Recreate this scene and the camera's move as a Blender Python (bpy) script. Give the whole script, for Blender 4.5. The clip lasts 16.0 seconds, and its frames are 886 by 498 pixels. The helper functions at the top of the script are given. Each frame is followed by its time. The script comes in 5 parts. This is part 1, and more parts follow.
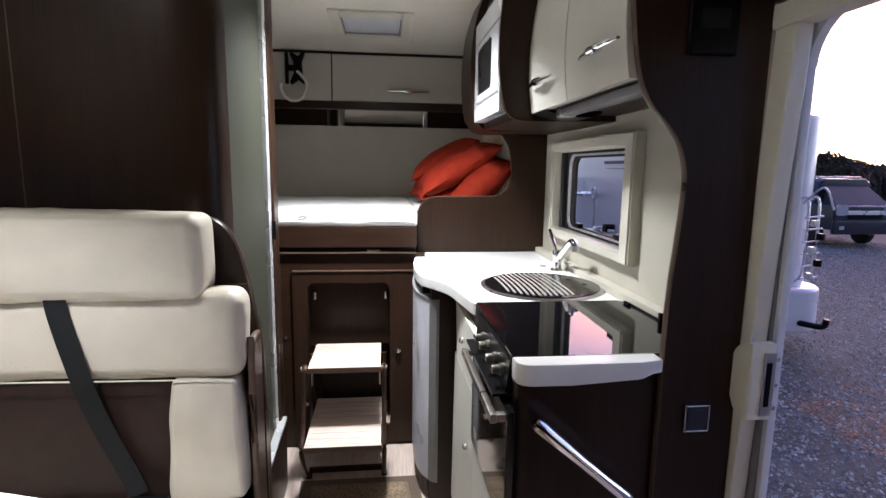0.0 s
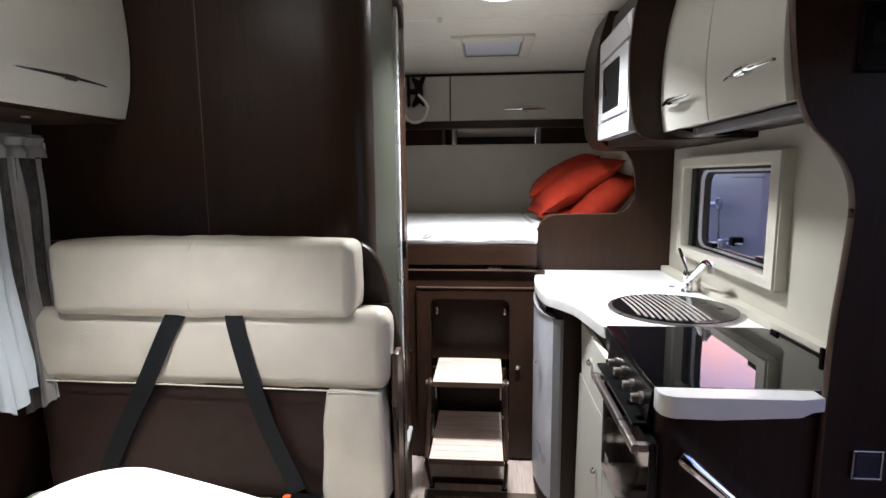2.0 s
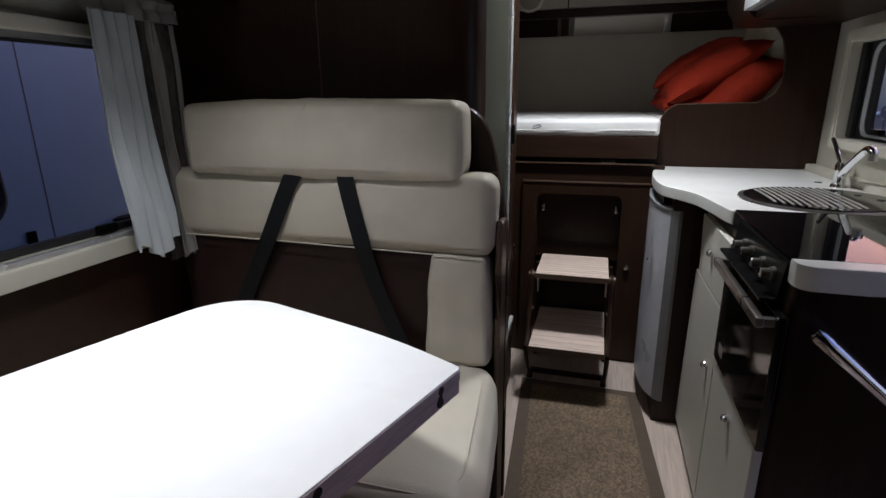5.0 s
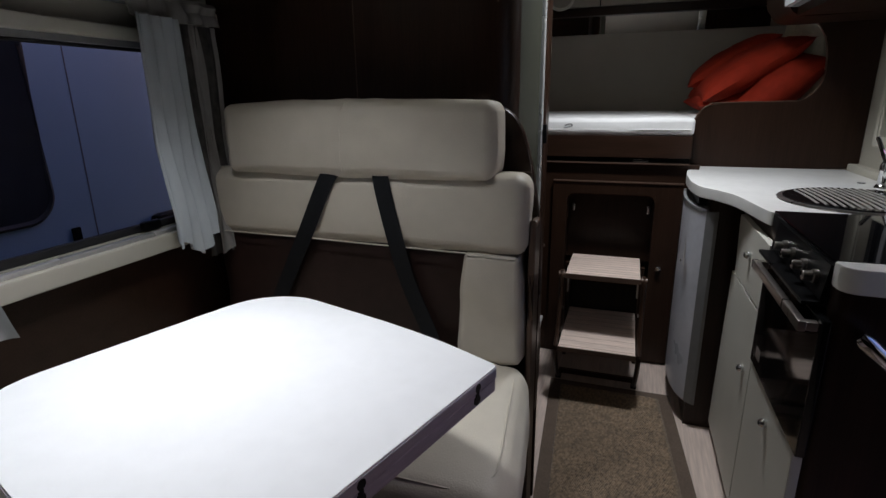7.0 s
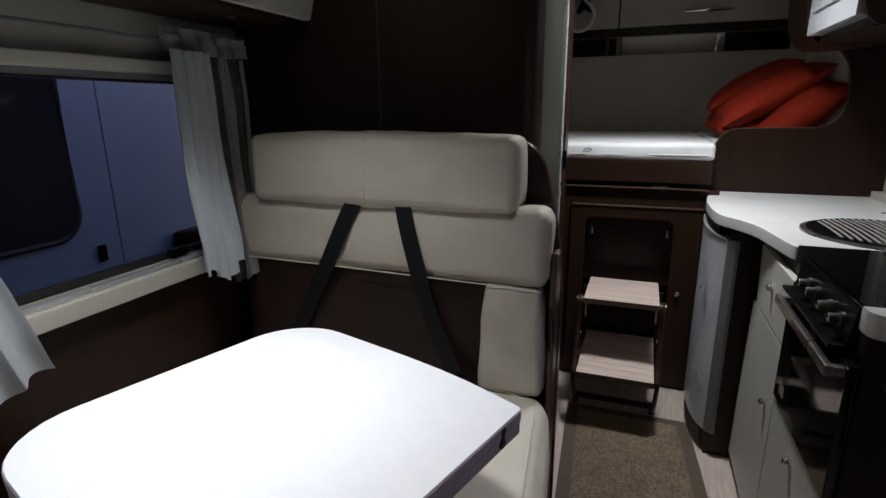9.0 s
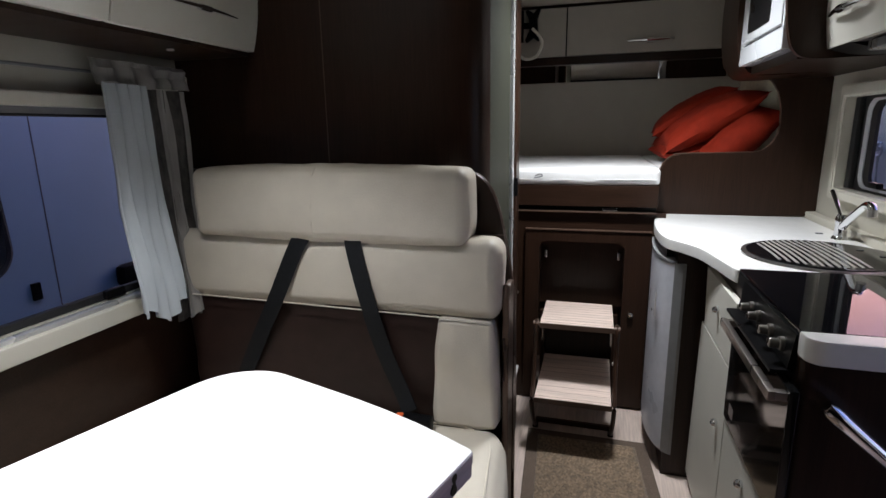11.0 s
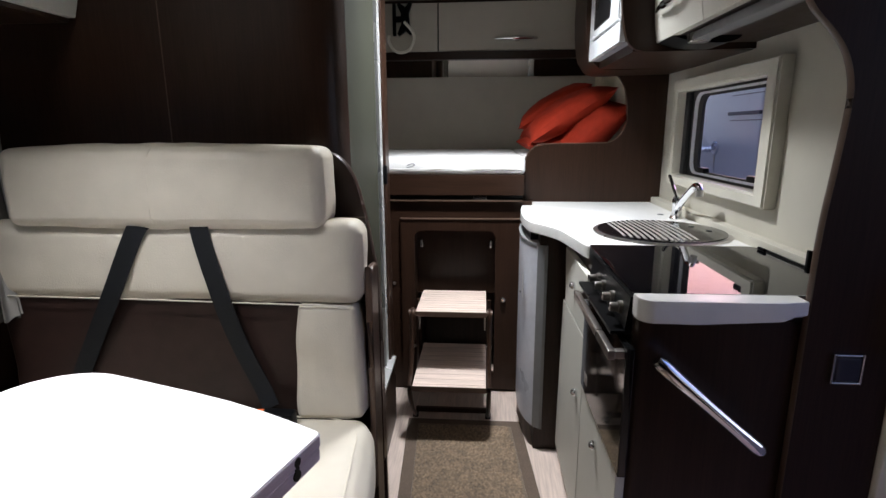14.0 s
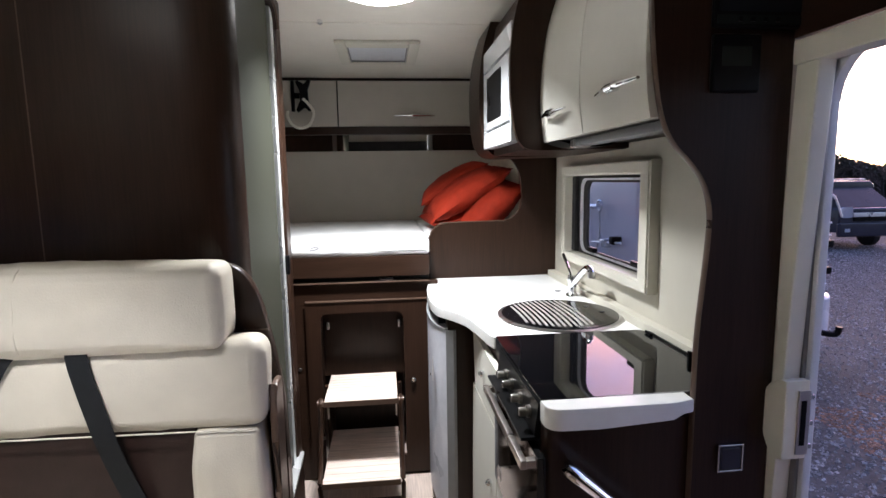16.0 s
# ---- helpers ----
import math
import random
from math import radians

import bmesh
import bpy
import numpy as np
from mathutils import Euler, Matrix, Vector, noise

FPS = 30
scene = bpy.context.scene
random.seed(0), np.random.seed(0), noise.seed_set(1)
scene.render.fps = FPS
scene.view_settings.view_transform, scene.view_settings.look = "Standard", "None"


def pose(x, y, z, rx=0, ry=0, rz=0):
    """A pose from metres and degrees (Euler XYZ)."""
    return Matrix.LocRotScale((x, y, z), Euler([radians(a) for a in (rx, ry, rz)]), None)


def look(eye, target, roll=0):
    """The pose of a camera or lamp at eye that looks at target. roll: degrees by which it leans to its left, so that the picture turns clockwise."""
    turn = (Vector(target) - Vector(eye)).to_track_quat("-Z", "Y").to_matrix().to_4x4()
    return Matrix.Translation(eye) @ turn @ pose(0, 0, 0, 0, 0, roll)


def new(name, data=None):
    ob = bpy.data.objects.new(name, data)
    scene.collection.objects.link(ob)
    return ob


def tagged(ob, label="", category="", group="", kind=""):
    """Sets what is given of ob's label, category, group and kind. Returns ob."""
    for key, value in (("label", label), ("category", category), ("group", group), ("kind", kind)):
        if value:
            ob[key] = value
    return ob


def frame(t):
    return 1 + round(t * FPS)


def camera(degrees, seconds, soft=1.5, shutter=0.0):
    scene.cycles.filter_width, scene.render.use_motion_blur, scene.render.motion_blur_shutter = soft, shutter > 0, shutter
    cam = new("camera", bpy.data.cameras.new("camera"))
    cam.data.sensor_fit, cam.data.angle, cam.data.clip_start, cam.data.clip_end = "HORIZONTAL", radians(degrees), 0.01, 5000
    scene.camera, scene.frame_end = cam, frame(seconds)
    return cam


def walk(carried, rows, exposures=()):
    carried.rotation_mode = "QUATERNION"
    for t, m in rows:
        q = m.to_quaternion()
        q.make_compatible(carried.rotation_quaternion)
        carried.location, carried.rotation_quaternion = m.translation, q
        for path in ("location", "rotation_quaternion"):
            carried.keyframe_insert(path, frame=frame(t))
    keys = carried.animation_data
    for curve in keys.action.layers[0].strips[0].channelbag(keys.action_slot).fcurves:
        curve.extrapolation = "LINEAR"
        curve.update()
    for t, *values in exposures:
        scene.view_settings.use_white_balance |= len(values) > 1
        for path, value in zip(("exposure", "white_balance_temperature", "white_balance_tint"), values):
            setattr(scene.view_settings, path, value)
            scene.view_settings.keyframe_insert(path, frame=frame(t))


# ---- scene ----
cam = camera(80.1, 16.0)
PATH = [
    (0, (-0.081, 0.068, 1.3), (0.139, 2.032, 0.995), 0.8),
    (0.5, (-0.107, 0.05, 1.367), (0.098, 2.022, 1.102), 1.1),
    (1, (-0.124, 0.035, 1.383), (0.007, 2.02, 1.177), 0.9),
    (1.5, (-0.128, 0.033, 1.389), (-0.144, 2.021, 1.176), 0.3),
    (2, (-0.16, 0.03, 1.342), (-0.329, 2.004, 1.073), -0.5),
    (2.5, (-0.147, 0.046, 1.295), (-0.423, 2.0, 0.965), -1.0),
    (3, (-0.123, 0.035, 1.247), (-0.482, 1.963, 0.853), -1.2),
    (3.5, (-0.119, 0.056, 1.215), (-0.563, 1.946, 0.737), -1.2),
    (4, (-0.161, 0.053, 1.205), (-0.648, 1.921, 0.681), -0.9),
    (6.5, (-0.175, 0.013, 1.193), (-0.786, 1.835, 0.638), -0.8),
    (7, (-0.186, 0.018, 1.2), (-0.819, 1.833, 0.648), -0.8),
    (7.5, (-0.208, 0.005, 1.209), (-0.874, 1.809, 0.658), -0.6),
    (8, (-0.226, -0.011, 1.237), (-0.916, 1.786, 0.692), -0.5),
    (10.5, (-0.175, 0.054, 1.272), (-0.779, 1.905, 0.814), -1.0),
    (11, (-0.19, 0.044, 1.283), (-0.738, 1.916, 0.84), -1.0),
    (11.5, (-0.191, 0.049, 1.281), (-0.677, 1.94, 0.844), -1.0),
    (12, (-0.186, 0.059, 1.283), (-0.606, 1.966, 0.851), -0.8),
    (12.5, (-0.17, 0.052, 1.27), (-0.517, 1.975, 0.841), -0.6),
    (13, (-0.156, 0.055, 1.251), (-0.436, 1.989, 0.826), -0.4),
    (13.5, (-0.14, 0.059, 1.234), (-0.355, 2.0, 0.801), -0.3),
    (14, (-0.117, 0.074, 1.226), (-0.266, 2.02, 0.787), -0.3),
    (14.5, (-0.121, 0.08, 1.237), (-0.185, 2.031, 0.799), -0.3),
    (15, (-0.131, 0.091, 1.274), (-0.091, 2.048, 0.862), -0.5),
    (15.5, (-0.122, 0.102, 1.323), (0.012, 2.066, 0.968), -0.8),
    (16, (-0.12, 0.093, 1.365), (0.089, 2.065, 1.104), -0.9),
]
EXPOSURES = [(0, .22), (1.5, .26), (2.5, 0.0), (3.5, -.56), (4.2, -1.05), (6.5, -1.6), (7.5, -1.73), (8.2, -1.72), (10.5, -.95), (12.5, -.56), (14.5, -.2), (15.2, 0.02), (16, .24)]
walk(cam, [(t, look(eye, target, roll)) for t, eye, target, roll in PATH], EXPOSURES)

# ---- world and light ----
world = bpy.data.worlds.new("dusk_sky")
scene.world = world
world.use_nodes = True
wn, wl = world.node_tree.nodes, world.node_tree.links
wn.clear()
sky = wn.new("ShaderNodeTexSky")
sky.sky_type, sky.sun_disc = "NISHITA", False
sky.sun_elevation, sky.sun_rotation = radians(4), radians(45)
wcoord = wn.new("ShaderNodeTexCoord")
wnoise = wn.new("ShaderNodeTexNoise")
wnoise.inputs["Scale"].default_value, wnoise.inputs["Detail"].default_value = 3.5, 7.0
wramp = wn.new("ShaderNodeValToRGB")
wramp.color_ramp.elements[0].position, wramp.color_ramp.elements[0].color = 0.40, (0.56, 0.36, 0.58, 1)
wramp.color_ramp.elements[1].position, wramp.color_ramp.elements[1].color = 0.60, (1.0, 0.44, 0.38, 1)
# Pink clouds over the sunset, plain dusk blue elsewhere, a pale band along the horizon.
wxyz = wn.new("ShaderNodeSeparateXYZ")
wpink = wn.new("ShaderNodeMixRGB")
wpink.inputs["Color1"].default_value = (0.17, 0.24, 0.58, 1)
wglow = wn.new("ShaderNodeMapRange")
for key, value in (("From Min", 0.62), ("From Max", 0.92), ("To Min", 0.0), ("To Max", 1.0)):
    wglow.inputs[key].default_value = value
wlow = wn.new("ShaderNodeMapRange")
wlow.interpolation_type = "SMOOTHSTEP"
for key, value in (("From Min", 0.05), ("From Max", 0.26), ("To Min", 1.0), ("To Max", 0.0)):
    wlow.inputs[key].default_value = value
wpale = wn.new("ShaderNodeMixRGB")
wpale.inputs["Color2"].default_value = (0.62, 0.70, 0.88, 1)
# The sunset side of the sky is the brighter one.
wside = wn.new("ShaderNodeVectorMath")
wside.operation = "DOT_PRODUCT"
wside.inputs[1].default_value = (0.78, 0.61, 0.1)
wpower = wn.new("ShaderNodeMapRange")
wpower.interpolation_type = "SMOOTHSTEP"
for key, value in (("From Min", -0.1), ("From Max", 1.0), ("To Min", 0.40), ("To Max", 5.2)):
    wpower.inputs[key].default_value = value
wmix = wn.new("ShaderNodeMixRGB")
wmix.inputs["Fac"].default_value = 0.97
wbg = wn.new("ShaderNodeBackground")
wout = wn.new("ShaderNodeOutputWorld")
wl.new(wcoord.outputs["Generated"], wnoise.inputs["Vector"])
wl.new(wcoord.outputs["Generated"], wside.inputs[0])
wl.new(wside.outputs["Value"], wpower.inputs["Value"])
wl.new(wpower.outputs["Result"], wbg.inputs["Strength"])
wl.new(wnoise.outputs["Fac"], wramp.inputs["Fac"])
wl.new(sky.outputs["Color"], wmix.inputs["Color1"])
wl.new(wcoord.outputs["Generated"], wxyz.inputs[0])
wl.new(wside.outputs["Value"], wglow.inputs["Value"])
wl.new(wglow.outputs["Result"], wpink.inputs["Fac"])
wl.new(wramp.outputs["Color"], wpink.inputs["Color2"])
wl.new(wxyz.outputs["Z"], wlow.inputs["Value"])
wl.new(wlow.outputs["Result"], wpale.inputs["Fac"])
wl.new(wpink.outputs["Color"], wpale.inputs["Color1"])
wl.new(wpale.outputs["Color"], wmix.inputs["Color2"])
wl.new(wmix.outputs["Color"], wbg.inputs["Color"])
wl.new(wbg.outputs["Background"], wout.inputs["Surface"])

sun = new("low_sun", bpy.data.lights.new("low_sun", "SUN"))
sun.data.energy, sun.data.angle, sun.data.color = 0.3, radians(15), (1.0, 0.82, 0.7)
sun.matrix_world = look((30, 40, 14), (0, 0, 0))


def lamp_area(name, x, y, z, sx, sy, watts, colour=(0.92, 0.96, 1.02), spread=180):
    ob = new(name, bpy.data.lights.new(name, "AREA"))
    ob.data.shape, ob.data.size, ob.data.size_y = "ELLIPSE", sx, sy
    ob.data.energy, ob.data.color = watts, colour
    ob.data.spread = radians(spread)
    ob.matrix_world = pose(x, y, z)
    return ob


# The two ceiling lights of the living space: one in the aisle, one above the table.
lamp_area("aisle_lamp", -0.12, 1.945, 1.955, 0.22, 0.15, 23.5, spread=120)
lamp_area("dinette_lamp", -0.88, 0.64, 1.955, 0.22, 0.16, 11.8, spread=80)

# ---- materials ----


def mat(name, colour, rough=0.5, metal=0.0, var=0.12, scale=20.0, stretch=(1, 1, 1), bump=0.0, bump_scale=200.0, colour2=None, spec=0.5,
        coat=0.0, sheen=0.0, detail=5.0, rough_var=0.08, island=0.0):
    m = bpy.data.materials.new(name)
    m.use_nodes = True
    n, l = m.node_tree.nodes, m.node_tree.links
    b = n["Principled BSDF"]
    b.inputs["Roughness"].default_value, b.inputs["Metallic"].default_value = rough, metal
    b.inputs["Specular IOR Level"].default_value, b.inputs["Coat Weight"].default_value = spec, coat
    b.inputs["Sheen Weight"].default_value = sheen
    co = n.new("ShaderNodeTexCoord")
    mp = n.new("ShaderNodeMapping")
    mp.inputs["Scale"].default_value = stretch
    l.new(co.outputs["Object"], mp.inputs["Vector"])
    t1 = n.new("ShaderNodeTexNoise")
    t1.inputs["Scale"].default_value, t1.inputs["Detail"].default_value = scale, detail
    l.new(mp.outputs["Vector"], t1.inputs["Vector"])
    t2 = n.new("ShaderNodeTexNoise")
    t2.inputs["Scale"].default_value, t2.inputs["Detail"].default_value = scale * 0.13, 3.0
    l.new(mp.outputs["Vector"], t2.inputs["Vector"])
    add = n.new("ShaderNodeMath")
    add.operation = "MULTIPLY_ADD"
    l.new(t1.outputs["Fac"], add.inputs[0])
    add.inputs[1].default_value = 0.6
    sc = n.new("ShaderNodeMath")
    sc.operation = "MULTIPLY"
    l.new(t2.outputs["Fac"], sc.inputs[0])
    sc.inputs[1].default_value = 0.4
    l.new(sc.outputs[0], add.inputs[2])
    rp = n.new("ShaderNodeValToRGB")
    low = colour2 or [c * (1 - var) for c in colour]
    high = [min(1.0, c * (1 + var)) for c in colour]
    rp.color_ramp.elements[0].position, rp.color_ramp.elements[0].color = 0.34, (*low, 1)
    rp.color_ramp.elements[1].position, rp.color_ramp.elements[1].color = 0.66, (*high, 1)
    l.new(add.outputs[0], rp.inputs["Fac"])
    last = rp.outputs["Color"]
    if island:
        geo = n.new("ShaderNodeNewGeometry")
        hsv = n.new("ShaderNodeHueSaturation")
        mr = n.new("ShaderNodeMapRange")
        mr.inputs["To Min"].default_value, mr.inputs["To Max"].default_value = 1 - island, 1 + island
        l.new(geo.outputs["Random Per Island"], mr.inputs["Value"])
        l.new(mr.outputs["Result"], hsv.inputs["Value"])
        l.new(last, hsv.inputs["Color"])
        last = hsv.outputs["Color"]
    l.new(last, b.inputs["Base Color"])
    if rough_var:
        rr = n.new("ShaderNodeMapRange")
        rr.inputs["To Min"].default_value, rr.inputs["To Max"].default_value = max(0.0, rough - rough_var), min(1.0, rough + rough_var)
        l.new(t2.outputs["Fac"], rr.inputs["Value"])
        l.new(rr.outputs["Result"], b.inputs["Roughness"])
    if bump:
        t3 = n.new("ShaderNodeTexNoise")
        t3.inputs["Scale"].default_value, t3.inputs["Detail"].default_value = bump_scale, 4.0
        l.new(mp.outputs["Vector"], t3.inputs["Vector"])
        bp = n.new("ShaderNodeBump")
        bp.inputs["Strength"].default_value, bp.inputs["Distance"].default_value = bump, 0.002
        l.new(t3.outputs["Fac"], bp.inputs["Height"])
        l.new(bp.outputs["Normal"], b.inputs["Normal"])
    return m


def glow(name, colour, strength):
    m = bpy.data.materials.new(name)
    m.use_nodes = True
    b = m.node_tree.nodes["Principled BSDF"]
    b.inputs["Base Color"].default_value = (*colour, 1)
    b.inputs["Emission Color"].default_value = (*colour, 1)
    b.inputs["Emission Strength"].default_value = strength
    return m


def clear_glass(name, tint=(1, 1, 1), rough=0.0):
    m = bpy.data.materials.new(name)
    m.use_nodes = True
    b = m.node_tree.nodes["Principled BSDF"]
    b.inputs["Base Color"].default_value = (*tint, 1)
    b.inputs["Transmission Weight"].default_value, b.inputs["Roughness"].default_value = 1.0, rough
    b.inputs["IOR"].default_value = 1.1
    return m


WOOD = mat("dark_walnut_laminate", (0.0250, 0.0120, 0.0072), 0.33, spec=0.24, var=0.3, scale=26, stretch=(9, 9, 0.35), bump=0.12, bump_scale=60, rough_var=0.05)
WOOD_H = mat("dark_walnut_cross_grain", (0.0270, 0.0132, 0.0080), 0.34, spec=0.24, var=0.3, scale=26, stretch=(0.35, 9, 9), bump=0.12, bump_scale=60, rough_var=0.05)
WOOD_EDGE = mat("walnut_edging", (0.085, 0.05, 0.034), 0.4, var=0.2, scale=30)
CREAM = mat("cream_gloss_laminate", (0.56, 0.54, 0.475), 0.5, var=0.03, scale=8, bump=0.02)
CREAM_PL = mat("cream_moulded_plastic", (0.62, 0.59, 0.50), 0.45, var=0.04, scale=12, bump=0.08, bump_scale=300)
# The moulded cream made paler, standing in for light on the door frame.
LIT_CREAM = mat("light_lifted_cream_frame", (0.78, 0.75, 0.63), 0.4, var=0.04, scale=12, bump=0.06, bump_scale=300)
DARK_CLOSING = mat("dark_grey_closing_wall", (0.030, 0.030, 0.034), 0.9, var=0.2, scale=14, bump=0.2)
BEIGE = mat("beige_wall_board", (0.50, 0.46, 0.40), 0.6, var=0.04, scale=10, bump=0.1, bump_scale=400)
DOORPANEL = mat("olive_grey_door_board", (0.033, 0.034, 0.023), 0.6, spec=0.2, var=0.04, scale=6, bump=0.05)
WALLPANEL = mat("pale_wall_lining", (0.51, 0.48, 0.40), 0.5, var=0.04, scale=10, bump=0.06, bump_scale=300)
CEIL = mat("ceiling_lining", (0.72, 0.68, 0.60), 0.6, var=0.03, scale=9, bump=0.08, bump_scale=350)
WHITE_TOP = mat("white_worktop_laminate", (0.80, 0.79, 0.76), 0.24, var=0.03, scale=30, bump=0.03)
WHITE_TABLE = mat("white_table_laminate", (0.85, 0.85, 0.86), 0.4, var=0.02, scale=30, bump=0.03)
GREY_EDGE = mat("grey_table_edging", (0.30, 0.285, 0.345), 0.45, var=0.12, scale=30, stretch=(1, 1, 8))
LEATHER = mat("cream_leatherette", (0.55, 0.495, 0.405), 0.5, var=0.06, scale=14, bump=0.35, bump_scale=260)
BROWN_LEATHER = mat("brown_leatherette", (0.022, 0.0102, 0.0078), 0.5, spec=0.3, var=0.3, scale=22, bump=0.3, bump_scale=240)
WEB = mat("black_seat_belt_webbing", (0.006, 0.0065, 0.008), 0.6, spec=0.25, var=0.3, scale=90, stretch=(1, 1, 6), bump=0.4, bump_scale=500)
BLACK = mat("black_plastic", (0.005, 0.005, 0.0055), 0.3, var=0.25, scale=40, spec=0.1)
BLACK_GLASS = mat("black_glass_lid", (0.004, 0.004, 0.005), 0.03, var=0.2, scale=6, rough_var=0.012, spec=0.5)
OVEN_GLASS = mat("oven_black_glass", (0.008, 0.008, 0.008), 0.06, var=0.2, scale=6, rough_var=0.02, spec=0.6)
CHROME = mat("chrome", (0.75, 0.76, 0.78), 0.08, 1.0, var=0.04, scale=12, rough_var=0.04)
STEEL = mat("brushed_steel", (0.58, 0.56, 0.54), 0.3, 1.0, var=0.1, scale=40, stretch=(1, 14, 1))
ALU = mat("anodised_aluminium", (0.80, 0.80, 0.79), 0.28, 0.6, var=0.05, scale=30)
FRIDGE = mat("silver_grey_fridge_door", (0.56, 0.57, 0.62), 0.3, 0.0, var=0.06, scale=40)
FRIDGE_SIDE = mat("grey_door_trim", (0.20, 0.20, 0.205), 0.45, var=0.08, scale=30)
MIRROR = mat("mirror_strip", (0.82, 0.82, 0.82), 0.015, 1.0, var=0.01, scale=4, rough_var=0.0)
FLOOR = mat("light_striped_vinyl", (0.52, 0.42, 0.36), 0.42, var=0.22, scale=16, stretch=(7, 0.5, 1), bump=0.1, bump_scale=60)
TREAD = mat("light_striped_wood_tread", (0.60, 0.48, 0.41), 0.45, var=0.24, scale=22, stretch=(0.5, 9, 4), bump=0.12, bump_scale=60)
CARPET = mat("brown_carpet_backing", (0.13, 0.092, 0.06), 0.95, var=0.4, scale=330, bump=1.0, bump_scale=260, sheen=0.2)
CARPET_LOOP = mat("brown_loop_carpet", (0.225, 0.158, 0.10), 0.95, var=0.2, scale=14, island=0.4, sheen=0.2)
CARPET_EDGE = mat("carpet_binding", (0.10, 0.07, 0.05), 0.9, var=0.25, scale=150, bump=0.6, bump_scale=300)
SHEET = mat("white_mattress_cover", (0.78, 0.77, 0.75), 0.85, var=0.04, scale=18, bump=0.3, bump_scale=90)
ORANGE = mat("orange_cushion_cotton", (0.26, 0.019, 0.006), 0.85, var=0.15, scale=30, bump=0.35, bump_scale=500, spec=0.2)
PALE_PILLOW = mat("cream_patterned_pillow", (0.62, 0.57, 0.46), 0.85, var=0.18, scale=28, bump=0.3, bump_scale=400)
SHEER = mat("white_voile", (0.42, 0.445, 0.45), 0.85, var=0.06, scale=40, stretch=(1, 1, 0.3), bump=0.3, bump_scale=400)
STRIPE = mat("taupe_striped_curtain", (0.31, 0.29, 0.265), 0.85, var=0.3, scale=16, stretch=(2, 2, 0.2), bump=0.3, bump_scale=400)
STRIPE_DARK = mat("mottled_brown_curtain_band", (0.06, 0.052, 0.045), 0.8, var=0.6, scale=60, stretch=(1, 1, 0.5), bump=0.3)
MW_WHITE = mat("white_microwave_front", (0.56, 0.57, 0.58), 0.28, var=0.02, scale=14)
DARK_GLASS = mat("dark_tinted_glass", (0.02, 0.022, 0.026), 0.05, var=0.2, scale=5, rough_var=0.02)
GLASS = clear_glass("window_glass")
VAN_GLASS = mat("dark_windscreen", (0.012, 0.014, 0.02), 0.18, var=0.2, scale=3, spec=0.12)
RUBBER = mat("black_rubber_seal", (0.02, 0.02, 0.021), 0.6, var=0.2, scale=40)
SCREEN = mat("grey_display_glass", (0.022, 0.026, 0.024), 0.2, var=0.1, scale=10)
BLUE_SW = mat("dark_blue_switch", (0.02, 0.022, 0.04), 0.3, var=0.1, scale=10)
ORANGE_PL = mat("orange_buckle_plastic", (0.7, 0.12, 0.03), 0.4, var=0.1, scale=20)
WHITE_CABLE = mat("white_cable", (0.80, 0.77, 0.70), 0.5, var=0.05, scale=20)
LAMP_ON = glow("lit_lamp_diffuser", (0.98, 0.98, 1.0), 13.0)
LED_GREEN = glow("green_led", (0.01, 0.5, 0.03), 0.9)
LED_BLUE = glow("blue_led", (0.01, 0.05, 0.8), 1.0)
GRAVEL = mat("dark_wet_tarmac_gravel", (0.090, 0.096, 0.092), 0.85, spec=0.15, var=0.5, scale=24, bump=0.8, bump_scale=60)
STONE = mat("grey_stone_chips", (0.38, 0.39, 0.39), 0.7, var=0.3, scale=40, island=0.6)
LEAF = mat("fallen_brown_leaf", (0.24, 0.14, 0.08), 0.7, var=0.4, scale=30, island=0.5)
VAN_WHITE = mat("white_coachbuilt_body", (0.72, 0.74, 0.78), 0.28, var=0.04, scale=3, coat=0.3)
# Darker, bluer than the white body: dusk shade mixed into the paint.
NEIGHBOUR = mat("dusk_tinted_van_paint", (0.29, 0.42, 0.54), 0.3, var=0.05, scale=3, coat=0.2)
TREAD_DARK = mat("tread_groove", (0.36, 0.27, 0.22), 0.6, var=0.2, scale=40)
# Brushed steel copy with the handle's brown reflection put into its colour.
TONED_STEEL = mat("reflection_toned_steel", (0.40, 0.36, 0.33), 0.3, 1.0, var=0.1, scale=40, stretch=(1, 14, 1))
KNOB = mat("dark_knob_metal", (0.30, 0.28, 0.26), 0.3, 0.9, var=0.2, scale=40)
RIB = mat("satin_steel_rib", (0.42, 0.41, 0.37), 0.35, 0.5, var=0.06, scale=30)
VAN_DARK = mat("dark_blue_van_paint", (0.020, 0.025, 0.045), 0.2, var=0.2, scale=3, coat=0.5)
VAN_GREY = mat("grey_bumper_plastic", (0.10, 0.10, 0.11), 0.5, var=0.15, scale=20)
TYRE = mat("black_tyre", (0.015, 0.015, 0.016), 0.8, var=0.3, scale=60, bump=0.3)
PLATE = mat("pale_plate", (0.6, 0.6, 0.5), 0.4, var=0.05, scale=10)
LIGHT_LENS = mat("clear_headlight_lens", (0.6, 0.62, 0.66), 0.1, var=0.1, scale=20)
BARK = mat("grey_bark", (0.07, 0.055, 0.045), 0.9, var=0.4, scale=20, bump=0.6, bump_scale=60)
FOLIAGE = mat("dull_hedge_leaves", (0.085, 0.085, 0.06), 0.8, var=0.4, scale=8, island=0.5)
